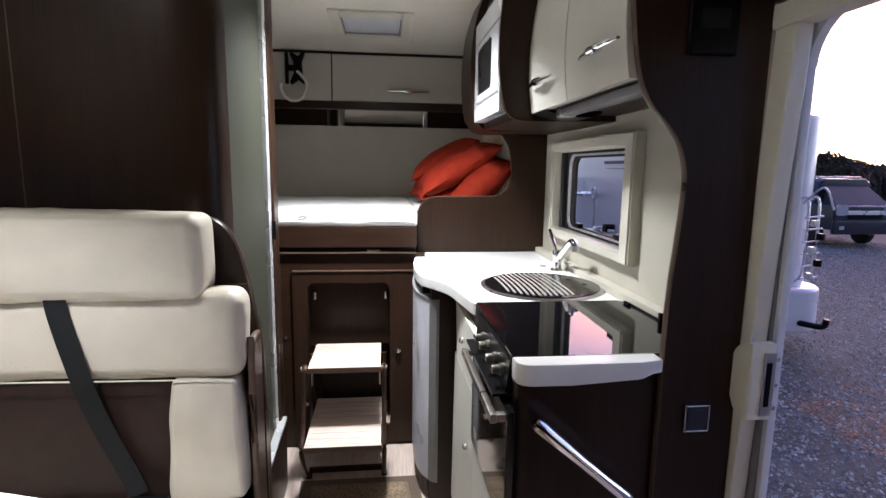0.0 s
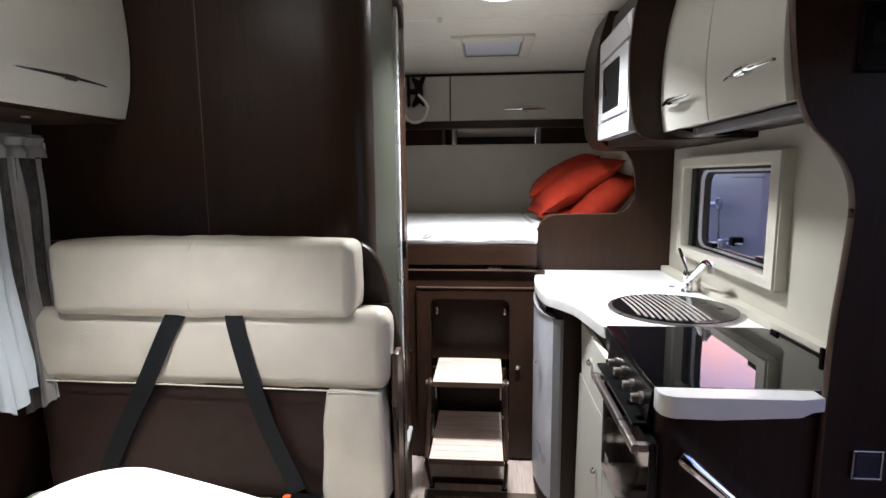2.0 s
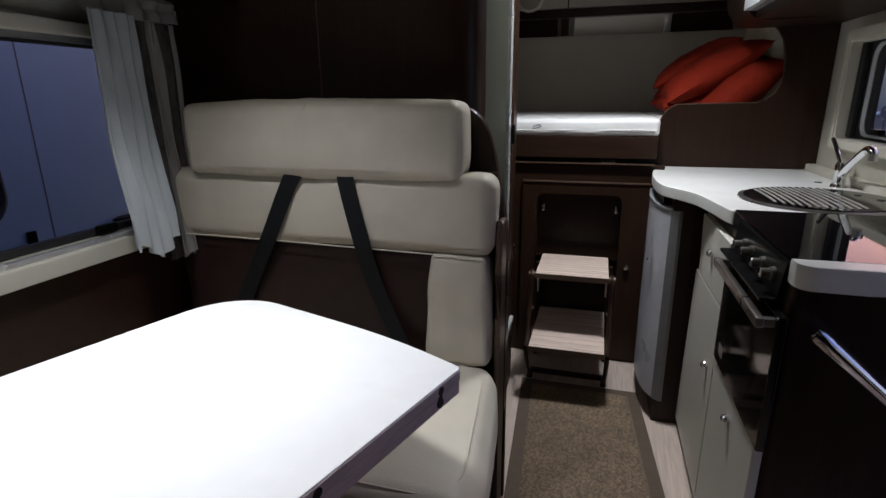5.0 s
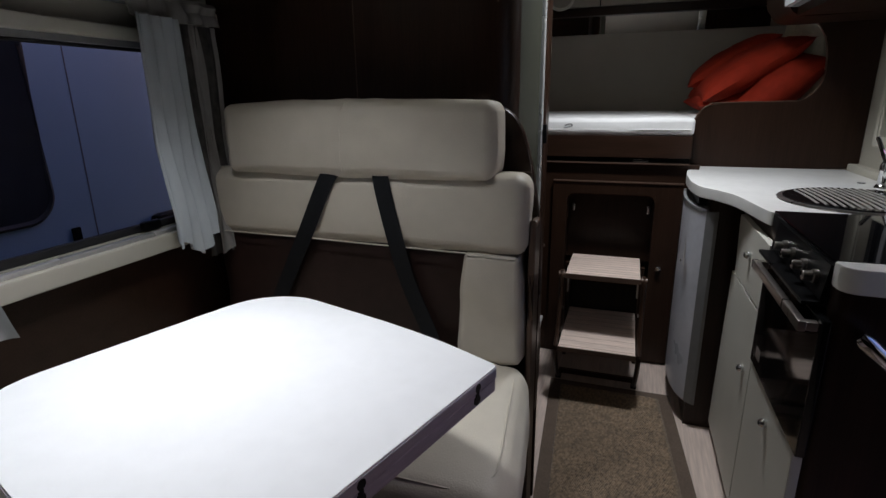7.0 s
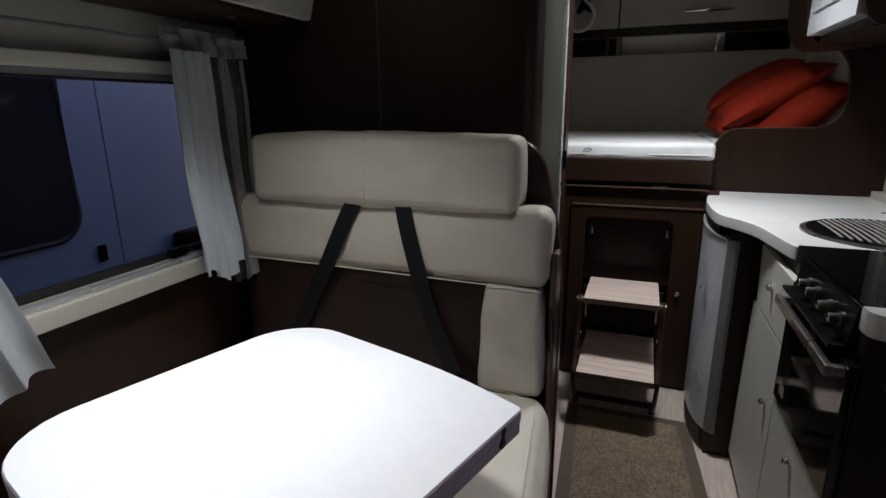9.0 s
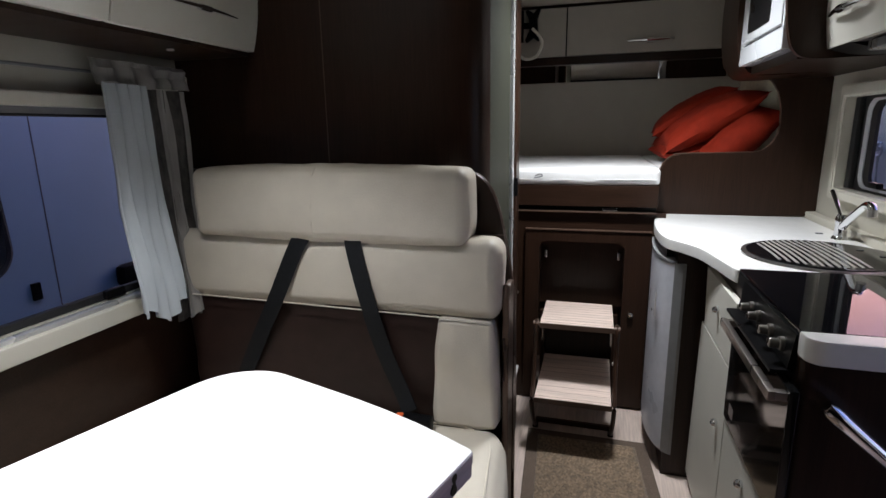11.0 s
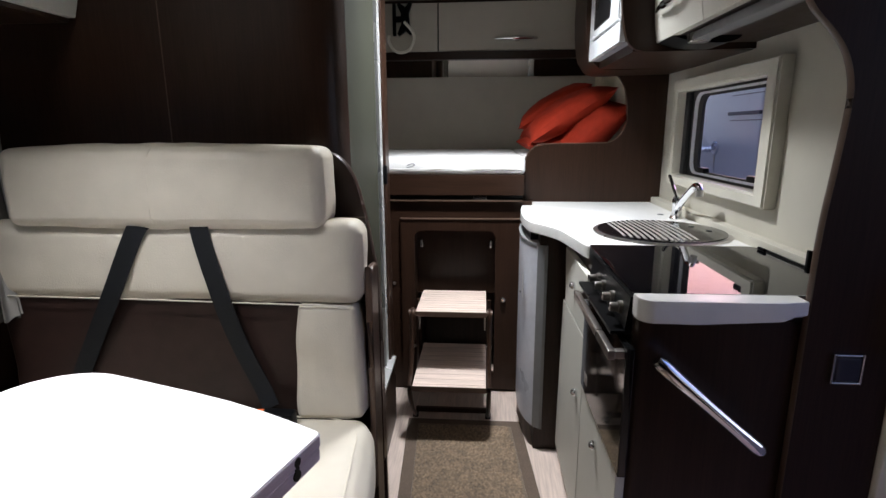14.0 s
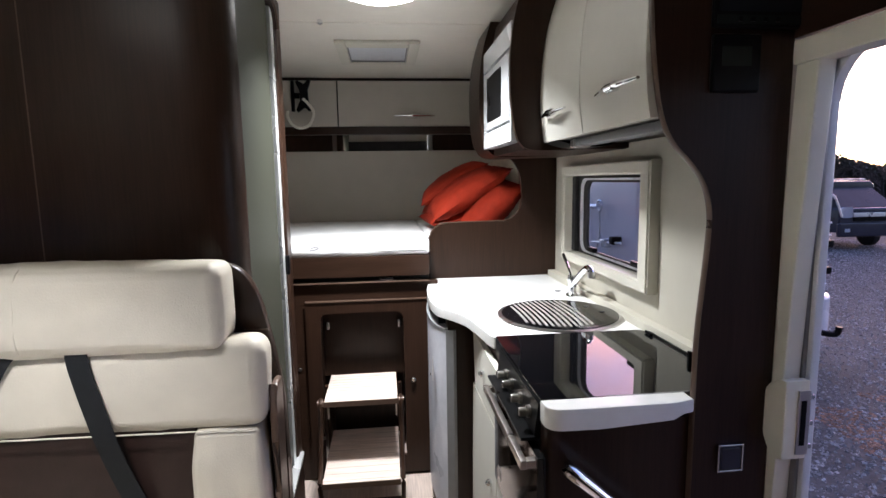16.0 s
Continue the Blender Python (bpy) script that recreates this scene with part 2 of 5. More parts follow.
TWIG = mat("bare_twigs", (0.15, 0.125, 0.105), 0.9, var=0.3, scale=10, island=0.3)

# ---- mesh helpers ----


def thing(name, x=0, y=0, z=0, label="", category="", group="", kind="", rz=0):
    ob = new(name)
    ob.empty_display_size = 0.05
    ob.matrix_world = pose(x, y, z, 0, 0, rz)
    return tagged(ob, label, category, group, kind)


def finish(bm, name, material, smooth=True):
    me = bpy.data.meshes.new(name)
    bmesh.ops.recalc_face_normals(bm, faces=bm.faces)
    bm.to_mesh(me)
    bm.free()
    me.materials.append(material)
    if smooth:
        me.shade_smooth()
        me.set_sharp_from_angle(angle=radians(38))
    return me


def even_shading(ob):
    """Keeps large faces flat and leaves the turn of the light to the bevels."""
    if len(ob.data.polygons) < 4000:
        wn_mod = ob.modifiers.new("weighted_normals", "WEIGHTED_NORMAL")
        wn_mod.keep_sharp = True
    return ob


def part(name, bm, material, parent, label="", smooth=True):
    """One mesh under a thing; the mesh is given in world places."""
    ob = even_shading(new(name, finish(bm, name, material, smooth)))
    if parent is not None:
        ob.parent = parent
        top = parent.matrix_basis if parent.parent is None else parent.parent.matrix_basis @ parent.matrix_parent_inverse @ parent.matrix_basis
        ob.matrix_parent_inverse = top.inverted()
    if label:
        ob["label"] = label
    return ob


def solid(name, bm, material, label="", category="", group="", kind="structure", smooth=True):
    return tagged(even_shading(new(name, finish(bm, name, material, smooth))), label, category, group, kind)


def boxes(*rows, bevel=0.0, seg=2):
    """A mesh of boxes, each x0, y0, z0, x1, y1, z1."""
    bm = bmesh.new()
    for x0, y0, z0, x1, y1, z1 in rows:
        r = bmesh.ops.create_cube(bm, size=1.0)
        bmesh.ops.scale(bm, verts=r["verts"], vec=(x1 - x0, y1 - y0, z1 - z0))
        bmesh.ops.translate(bm, verts=r["verts"], vec=((x0 + x1) / 2, (y0 + y1) / 2, (z0 + z1) / 2))
    if bevel:
        bmesh.ops.bevel(bm, geom=bm.edges[:], offset=bevel, segments=seg, profile=0.5, affect="EDGES", clamp_overlap=True)
    return bm


def prism(poly, axis, a, b, bevel=0.0, seg=2):
    """A flat outline swept from a to b along an axis. The outline's two numbers are the other two axes, in the order x, y, z."""
    bm = bmesh.new()

    def at(p, v):
        return {"x": (v, p[0], p[1]), "y": (p[0], v, p[1]), "z": (p[0], p[1], v)}[axis]

    lo, hi = [bm.verts.new(at(p, a)) for p in poly], [bm.verts.new(at(p, b)) for p in poly]
    bm.faces.new(lo)
    bm.faces.new(hi[::-1])
    for i in range(len(poly)):
        j = (i + 1) % len(poly)
        bm.faces.new((lo[i], lo[j], hi[j], hi[i]))
    bmesh.ops.recalc_face_normals(bm, faces=bm.faces)
    if bevel:
        rim = [e for e in bm.edges if len(e.link_faces) == 2 and any(len(f.verts) == len(poly) and len(poly) > 4 or f.normal[{"x": 0, "y": 1, "z": 2}[axis]] ** 2 > 0.98 for f in e.link_faces)]
        bmesh.ops.bevel(bm, geom=rim, offset=bevel, segments=seg, profile=0.5, affect="EDGES", clamp_overlap=True)
    return bm


def rounded(x0, y0, x1, y1, radii, n=8):
    """A rectangle's outline with a radius for each corner: (x0,y0), (x1,y0), (x1,y1), (x0,y1)."""
    if not isinstance(radii, (tuple, list)):
        radii = (radii,) * 4
    out = []
    for (cx, cy, sx, sy, a0), r in zip(((x0, y0, 1, 1, 180), (x1, y0, -1, 1, 270), (x1, y1, -1, -1, 0), (x0, y1, 1, -1, 90)), radii):
        if r <= 0:
            out.append((cx, cy))
            continue
        for i in range(n + 1):
            a = radians(a0 + 90 * i / n)
            out.append((cx + sx * r + r * math.cos(a), cy + sy * r + r * math.sin(a)))
    return out


def ring(outer, inner, axis, a, b):
    """A flat frame between two outlines of as many points."""
    bm = bmesh.new()

    def at(p, v):
        return {"x": (v, p[0], p[1]), "y": (p[0], v, p[1]), "z": (p[0], p[1], v)}[axis]

    rows = [[bm.verts.new(at(p, v)) for p in line] for v, line in ((a, outer), (a, inner), (b, inner), (b, outer))]
    for i in range(len(outer)):
        j = (i + 1) % len(outer)
        for k in range(4):
            bm.faces.new((rows[k][i], rows[k][j], rows[(k + 1) % 4][j], rows[(k + 1) % 4][i]))
    return bm


def spline(points, n=8, closed=False):
    """Points on a smooth line through the given ones."""
    out, m = [], len(points)
    for i in range(m if closed else m - 1):
        p = [Vector(points[(i + k) % m] if closed else points[min(max(i + k, 0), m - 1)]) for k in (-1, 0, 1, 2)]
        for j in range(n):
            t = j / n
            out.append(tuple(0.5 * (2 * p[1] + (p[2] - p[0]) * t + (2 * p[0] - 5 * p[1] + 4 * p[2] - p[3]) * t * t + (3 * p[1] - p[0] - 3 * p[2] + p[3]) * t**3)))
    if not closed:
        out.append(tuple(points[-1]))
    return out


def tube(points, radius, sides=10, flat=1.0, closed=False, bm=None, caps=True, radii=None):
    """A tube along a line. flat: the height of its section to its width."""
    bm = bm or bmesh.new()
    pts, rings = [Vector(p) for p in points], []
    for i, p in enumerate(pts):
        a, b = pts[i - 1] if i or closed else p, pts[(i + 1) % len(pts)] if i < len(pts) - 1 or closed else p
        d = (b - a).normalized()
        side = d.cross(Vector((0, 0, 1)))
        if side.length < 1e-3:
            side = d.cross(Vector((0, 1, 0)))
        side.normalize()
        up = side.cross(d)
        r = radii[i] if radii else radius
        rings.append([bm.verts.new(p + side * r * math.cos(2 * math.pi * k / sides) + up * r * flat * math.sin(2 * math.pi * k / sides)) for k in range(sides)])
    for i in range(len(rings) if closed else len(rings) - 1):
        a, b = rings[i], rings[(i + 1) % len(rings)]
        for k in range(sides):
            bm.faces.new((a[k], a[(k + 1) % sides], b[(k + 1) % sides], b[k]))
    if caps and not closed:
        bm.faces.new(rings[0][::-1])
        bm.faces.new(rings[-1])
    return bm


def lathe(profile, centre, axis="z", sides=20):
    """A turned shape: rows of radius and height along the axis."""
    bm, c = bmesh.new(), Vector(centre)
    u, v, w = {"z": ((1, 0, 0), (0, 1, 0), (0, 0, 1)), "x": ((0, 1, 0), (0, 0, 1), (1, 0, 0)), "y": ((1, 0, 0), (0, 0, 1), (0, 1, 0))}[axis]
    u, v, w = Vector(u), Vector(v), Vector(w)
    rings = [[bm.verts.new(c + w * h + (u * math.cos(2 * math.pi * k / sides) + v * math.sin(2 * math.pi * k / sides)) * r) for k in range(sides)] for r, h in profile]
    for a, b in zip(rings, rings[1:]):
        for k in range(sides):
            bm.faces.new((a[k], a[(k + 1) % sides], b[(k + 1) % sides], b[k]))
    bm.faces.new(rings[0][::-1])
    bm.faces.new(rings[-1])
    return bm


def soft_box(x0, y0, z0, x1, y1, z1, r=0.03, puff=0.01, wrinkle=0.003, cuts=14, seed=0.0, shape=None):
    """A stuffed cushion: a box with round edges, swollen faces and faint creases."""
    bm = bmesh.new()
    half = Vector(((x1 - x0) / 2, (y1 - y0) / 2, (z1 - z0) / 2))
    mid = Vector(((x0 + x1) / 2, (y0 + y1) / 2, (z0 + z1) / 2))
    rr = min(r, *(h * 0.96 for h in half))
    steps = [rr * math.tan(radians(a)) for a in (9, 18, 27, 36, 45)]
    lines = []
    for h in half:
        flat, n = h - rr, max(2, round(cuts * h / max(half)))
        lines.append([-flat - s for s in steps[::-1]] + [-flat + 2 * flat * i / n for i in range(n + 1)] + [flat + s for s in steps])
    seen = {}

    def vert(p):
        key = tuple(round(c, 6) for c in p)
        if key not in seen:
            core = Vector([max(-half[i] + rr, min(half[i] - rr, p[i])) for i in range(3)])
            d = (Vector(p) - core).normalized()
            q = core + d * rr
            swell = 1.0
            for i in range(3):
                if abs(d[i]) < 0.9:
                    swell *= max(0.0, 1 - min(1.0, abs(p[i]) / (half[i] - rr * 0.6)) ** 3)
            q += d * puff * swell
            w = mid + q
            q += d * wrinkle * noise.noise(Vector((w.x * 9 + seed, w.y * 9, w.z * 14)))
            q += d * wrinkle * 0.8 * noise.noise(Vector((w.x * 26 + seed, w.y * 20, w.z * 9)))
            w = mid + q
            seen[key] = bm.verts.new(shape(w) if shape else w)
        return seen[key]

    for i in range(3):
        j, k = (i + 1) % 3, (i + 2) % 3
        for side in (-half[i], half[i]):
            for a0, a1 in zip(lines[j], lines[j][1:]):
                for b0, b1 in zip(lines[k], lines[k][1:]):
                    quad = []
                    for a, b in ((a0, b0), (a1, b0), (a1, b1), (a0, b1)):
                        p = [0.0] * 3
                        p[i], p[j], p[k] = side, a, b
                        quad.append(vert(p))
                    bm.faces.new(quad)
    return bm


def screw(parent, x, y, z, axis, r=0.006, name="screw", material=None):
    return part(name, lathe([(r, 0), (r * 0.9, 0.003), (r * 0.4, 0.0042)] if axis != "-x" else [(r, 0), (r * 0.9, -0.003), (r * 0.4, -0.0042)], (x, y, z), axis.strip("-"), 12), material or CHROME, parent)

# ---- the shell of the motorhome ----
solid("floor", boxes((-1.46, -1.9, -0.04, 0.73, 3.62, 0.0)), FLOOR, "pale striped wood-look vinyl floor", "floor")
ceil_bm = boxes((-1.46, -1.9, 2.0025, 0.73, 2.356, 2.05), (-1.46, 2.356, 2.0, 0.73, 3.62, 2.05))
solid("ceiling", ceil_bm, CEIL, "pale cream lined ceiling with a cross joint", "ceiling")
# Left side wall with its window opening, wood below and pale lining above.
LW0, LW1, LZ0, LZ1 = 0.24, 1.27, 0.855, 1.336
solid("wall_left_lower", boxes((-1.46, -1.9, 0, -1.42, 1.42, 0.80)), WOOD_H, "dark walnut wall lining under the window", "wall")
solid("wall_left", boxes((-1.46, -1.9, 0.80, -1.42, 1.42, LZ0), (-1.46, -1.9, LZ1, -1.42, 1.42, 2.0), (-1.46, -1.9, LZ0, -1.42, LW0, LZ1),
                         (-1.46, LW1, LZ0, -1.42, 1.42, LZ1), (-1.46, 1.42, 0, -1.42, 3.58, 2.0)), WALLPANEL, "pale cream side wall round the dinette window", "wall")
# Right side wall: kitchen window and entrance door openings.
RW0, RW1, RZ0, RZ1 = 1.645, 2.338, 1.045, 1.372
solid("wall_right", boxes((0.69, 1.10, 0, 0.73, RW0, 2.0), (0.69, RW1, 0, 0.73, 3.58, 2.0), (0.69, RW0, 0, 0.73, RW1, RZ0), (0.69, RW0, RZ1, 0.73, RW1, 2.0),
                          (0.69, -1.9, -0.04, 0.73, 0.40, 2.0), (0.69, 0.40, 1.64, 0.73, 1.10, 2.0)), WALLPANEL, "pale cream wall behind the kitchen", "wall")
solid("wall_rear", boxes((-1.42, 3.56, 0, 0.69, 3.60, 2.0)), BEIGE, "beige padded rear wall above the bed", "wall")
# Unseen closing wall; its dark grey keeps reflections in the walnut low.
solid("wall_front", boxes((-1.42, -1.9, 0, 0.69, -1.86, 2.0)), DARK_CLOSING, "unseen closing wall at the front, kept dark to dim reflections", "wall")
# Added out of view: covers the pale wall so less light bounces back.
solid("wall_right_front", boxes((0.672, -1.86, 0, 0.6885, 0.39, 1.62)), WOOD, "unseen dark lining added to cut reflected light", "wall")

# ---- washroom with its curved walnut front ----
arc = [(-0.60, 1.42), (-0.56, 1.4225), (-0.525, 1.432), (-0.498, 1.448), (-0.482, 1.47), (-0.476, 1.50)]
wash = thing("washroom", -0.95, 1.8, 0, "washroom cell faced in dark walnut with a rounded corner", "washroom", kind="structure")
part("front_panel", boxes((-1.42, 1.42, 0, -0.9285, 1.44, 2.0)), WOOD, wash)
curve_poly = [(-0.9255, 1.42)] + arc + [(-0.496, 1.50), (-0.50, 1.478), (-0.512, 1.463), (-0.535, 1.451), (-0.60, 1.44), (-0.9255, 1.44)]
part("curved_panel", prism(curve_poly, "z", 0, 2.0), WOOD, wash)
part("joint_strip", boxes((-0.9283, 1.4192, 0.0, -0.9257, 1.4398, 1.998)), WOOD_EDGE, wash, "paler strip in the panel joint")
part("core", boxes((-1.41, 1.4405, 0, -0.60, 2.38, 1.995)), WOOD_EDGE, wash, "pale core showing in the panel joint")
# The door on the aisle side: board, dark slot, bright profile and walnut frame.
part("door_board", prism([(-0.478, 1.502), (-0.497, 1.972), (-0.515, 1.972), (-0.496, 1.502)], "z", 0.30, 1.965), DOORPANEL, wash, "olive-grey washroom door leaf")
header = [(1.502, 1.880), (1.60, 1.912), (1.70, 1.934), (1.82, 1.951), (1.95, 1.958), (2.0, 1.955), (2.03, 1.940), (2.052, 1.912), (2.0555, 1.89), (2.0555, 2.0), (1.502, 2.0)]
part("door_header", prism(header, "x", -0.515, -0.476), WOOD, wash, "curved walnut head over the door")
part("header_edging", tube([(-0.4755, y, z) for y, z in header[:9]], 0.004, 6), WOOD_EDGE, wash)
part("door_plinth", prism([(-0.462, 1.47), (-0.482, 2.14), (-0.53, 2.14), (-0.51, 1.47)], "z", 0.0, 0.30), WOOD, wash)
part("sill_strip", prism([(-0.452, 1.52), (-0.470, 2.10), (-0.50, 2.10), (-0.48, 1.52)], "z", 0.295, 0.312, bevel=0.003), ALU, wash, "pale threshold strip")
part("slot", prism([(-0.503, 1.974), (-0.504, 1.992), (-0.52, 1.992), (-0.52, 1.974)], "z", 0.31, 1.955), BLACK, wash)
part("bright_profile", prism([(-0.490, 1.994), (-0.492, 2.05), (-0.52, 2.05), (-0.52, 1.994)], "z", 0.31, 1.95, bevel=0.003), ALU, wash, "bright aluminium door profile")
part("latch", boxes((-0.4905, 2.035, 1.03, -0.476, 2.052, 1.10), bevel=0.003), BLACK, wash)
part("frame_post", prism(rounded(-0.54, 2.056, -0.484, 2.15, (0, 0.012, 0.02, 0)), "z", 0.30, 2.0), WOOD, wash)
part("return_panel", boxes((-0.575, 2.15, 0, -0.555, 2.415, 2.0)), WOOD, wash)
part("side_panel", boxes((-1.41, 2.385, 0, -0.5755, 2.405, 1.995)), WOOD, wash)

# ---- bed at the rear ----
bed = thing("bed_base", -0.3, 2.42, 0, "dark walnut bed base with a recessed locker door", "bed base")
R0, R1, RB, RT = -0.425, -0.058, 0.10, 0.785
part("frame", boxes((-0.553, 2.42, 0, -0.491, 2.44, 0.918), (0.05, 2.42, 0, 0.10, 2.44, 0.918), (-0.491, 2.42, 0.842, 0.05, 2.44, 0.918), (-0.491, 2.42, 0, 0.05, 2.44, 0.012)), WOOD_H, bed)
ldoor = part("locker_door", boxes((-0.489, 2.405, 0.014, R0, 2.425, 0.836), (R1, 2.405, 0.014, 0.048, 2.425, 0.836), (R0, 2.405, RT, R1, 2.425, 0.836), (R0, 2.405, 0.014, R1, 2.425, RB)), WOOD, bed)
for fx, sgn in ((R0, 1), (R1, -1)):
    part("corner_fillet", prism([(fx, RT)] + [(fx + sgn * (0.035 - 0.035 * math.sin(radians(a))), RT - 0.035 + 0.035 * math.cos(radians(a))) for a in range(0, 91, 15)], "y", 2.4052, 2.425), WOOD, ldoor)
# Highlight on the door's top edge, put in as a paler strip.
part("edge_highlight", boxes((-0.487, 2.399, 0.8365, 0.048, 2.425, 0.8405)), WOOD_EDGE, bed, "paler strip for the light caught on the locker door edge")
# The ledge's paler wood stands for the highlight along it.
part("ledge", boxes((-0.553, 2.398, 0.9185, 0.06, 2.44, 0.9225)), WOOD_EDGE, bed, "ledge under the bed board, its highlight given as paler wood")
for b in ((R0 - 0.03, 2.52, 0.46, R1 + 0.03, 2.535, RT + 0.03), (R0 - 0.03, 2.4255, RB - 0.02, R0 - 0.003, 2.52, RT + 0.03), (R1 + 0.003, 2.4255, RB - 0.02, R1 + 0.03, 2.52, RT + 0.03),
          (R0, 2.4255, RT + 0.003, R1, 2.52, RT + 0.03), (R0 - 0.03, 2.90, 0.0, R1 + 0.03, 2.915, 0.46), (R0 - 0.02, 2.521, 0.0, R0 - 0.005, 2.90, 0.46), (R1 + 0.005, 2.521, 0.0, R1 + 0.02, 2.90, 0.46)):
    part("recess_lining", boxes(b), WOOD, bed)
part("bed_board", boxes((-1.40, 2.405, 0.945, 0.062, 2.43, 1.036), bevel=0.002), WOOD_H, bed)
part("deck", boxes((-1.40, 2.432, 0.95, 0.062, 3.55, 1.03), (0.062, 2.573, 0.95, 0.68, 3.55, 1.03)), WOOD, bed)
# Black strip for the shade in the gap below the board.
part("bed_gap_shade", boxes((-0.553, 2.432, 0.9235, 0.06, 2.44, 0.945)), BLACK, bed)
part("catch", boxes((-0.16, 2.412, 0.926, -0.10, 2.432, 0.938), bevel=0.002), CHROME, bed)
for sx in (R0 + 0.02, R1 - 0.018):
    part("bracket", boxes((sx - 0.008, 2.502, 0.685, sx + 0.008, 2.519, 0.722), bevel=0.004), CHROME, bed, "small chrome hook")
part("lock_knob", lathe([(0.011, 0), (0.013, -0.006), (0.012, -0.014), (0.006, -0.019)], (-0.021, 2.404, 0.466), "y", 18), CHROME, ldoor, "round chrome push lock")
part("hinge_dot", lathe([(0.008, 0), (0.007, -0.004)], (-0.525, 2.419, 0.53), "y", 12), STEEL, bed)

mattress = thing("mattress", -0.3, 2.9, 1.036, "white quilted mattress lying on the bed base", "mattress")
part("body", soft_box(-1.39, 2.405, 1.037, 0.066, 3.545, 1.108, r=0.018, puff=0.004, wrinkle=0.004, cuts=22), SHEET, mattress)
part("corner_body", soft_box(0.067, 2.573, 1.037, 0.675, 3.545, 1.108, r=0.018, puff=0.004, wrinkle=0.004, cuts=14), SHEET, mattress)
part("piping", tube([(-1.38, 2.4035, 1.062), (-0.6, 2.4025, 1.060), (0.0, 2.4025, 1.062), (0.05, 2.404, 1.061)], 0.0025, 6), SHEET, mattress)
logo = bmesh.new()
tube(spline([(-0.452, 2.4015, 1.077), (-0.43, 2.4015, 1.084), (-0.418, 2.4015, 1.079), (-0.432, 2.4015, 1.072), (-0.455, 2.4015, 1.068)], 6), 0.0025, 6, bm=logo)
part("maker_mark", logo, FRIDGE_SIDE, mattress, "small grey stitched mark")


def pillow(name, centre, size, angles, material, seed, label, group=""):
    bm = bmesh.new()
    n = 26
    for side in (1, -1):
        g = [[None] * (n + 1) for _ in range(n + 1)]
        for i in range(n + 1):
            for j in range(n + 1):
                u, v = 2 * i / n - 1, 2 * j / n - 1
                edge = max(0.0, (1 - u**2) * (1 - v**2))
                thick = edge**0.42
                pinch = 1 - 0.11 * (1 - v * v) * (u * u) - 0.11 * (1 - u * u) * (v * v)
                h = thick * (1 + 0.11 * noise.noise(Vector((u * 1.7 + seed, v * 1.7, side * 2.0)))) + 0.08 * thick * noise.noise(Vector((u * 3.2 + seed, v * 5.5, side))) + 0.05 * thick * noise.noise(Vector((u * 11 + seed, v * 8, side)))
                g[i][j] = bm.verts.new((u * pinch * size[0] / 2, v * pinch * size[1] / 2, side * h * size[2] / 2))
        for i in range(n):
            for j in range(n):
                bm.faces.new((g[i][j], g[i + 1][j], g[i + 1][j + 1], g[i][j + 1]))
    bmesh.ops.remove_doubles(bm, verts=bm.verts[:], dist=0.0008)
    bmesh.ops.transform(bm, matrix=pose(*centre, *angles), verts=bm.verts[:])
    ob = new(name, finish(bm, name, material))
    return tagged(ob, label, "cushion", group)


pillow("cushion", (0.285, 2.82, 1.300), (0.47, 0.40, 0.15), (3, -32, 3), ORANGE, 1.0, "plump orange cushion leaning on the others", "orange cushions on the bed")
pillow("cushion", (0.250, 3.02, 1.345), (0.42, 0.40, 0.13), (2, -31, -5), ORANGE, 4.0, "orange cushion propped behind the front one", "orange cushions on the bed")
pillow("cushion", (0.378, 2.76, 1.222), (0.40, 0.36, 0.18), (12, -43, 6), ORANGE, 7.0, "creased orange cushion pushed against the end panel", "orange cushions on the bed")
pillow("cushion", (0.250, 2.85, 1.176), (0.36, 0.38, 0.11), (2, -6, 6), ORANGE, 12.0, "flat orange cushion lying under the pile", "orange cushions on the bed")
pillow("pillow", (0.532, 2.89, 1.35), (0.46, 0.46, 0.13), (2, -98, 0), PALE_PILLOW, 9.0, "cream patterned pillow standing behind the cushions")

# ---- rear lockers and mirror strip ----
rear = thing("rear_locker", -0.3, 3.55, 1.70, "cream wall lockers over the bed with a chrome handle", "wall locker")
part("carcass", boxes((-1.41, 3.522, 1.704, 0.685, 3.558, 1.983)), BEIGE, rear)
for a, b in ((-1.40, -0.407), (-0.399, 0.68)):
    part("door", boxes((a, 3.50, 1.704, b, 3.52, 1.980), bevel=0.003), BEIGE, rear)
# Black filler paints the dark of the gap between the two doors.
part("door_gap_shade", boxes((-0.4065, 3.508, 1.705, -0.3995, 3.5215, 1.979)), BLACK, rear)
part("top_shadow_strip", boxes((-1.41, 3.51, 1.983, 0.685, 3.558, 1.998)), WOOD, rear)


def bow_handle(parent, p0, p1, out, r=0.006, name="handle"):
    """A slim bowed chrome pull with a small bright middle."""
    a, b, o = Vector(p0), Vector(p1), Vector(out)
    pts = [a + (b - a) * t + o * (0.55 + 0.45 * math.sin(math.pi * t)) for t in [i / 12 for i in range(13)]]
    rad = [r * (0.55 + 0.6 * math.sin(math.pi * i / 12)) for i in range(13)]
    h = part(name, tube(pts, r, 10, 0.7, radii=rad), CHROME, parent, "slim bowed chrome handle")
    mid = (a + b) / 2 + o * 0.9
    d = (b - a).normalized()
    part("grip", tube([mid - d * 0.018, mid + d * 0.018], r * 1.45, 10, 0.9), CHROME, h)
    return h


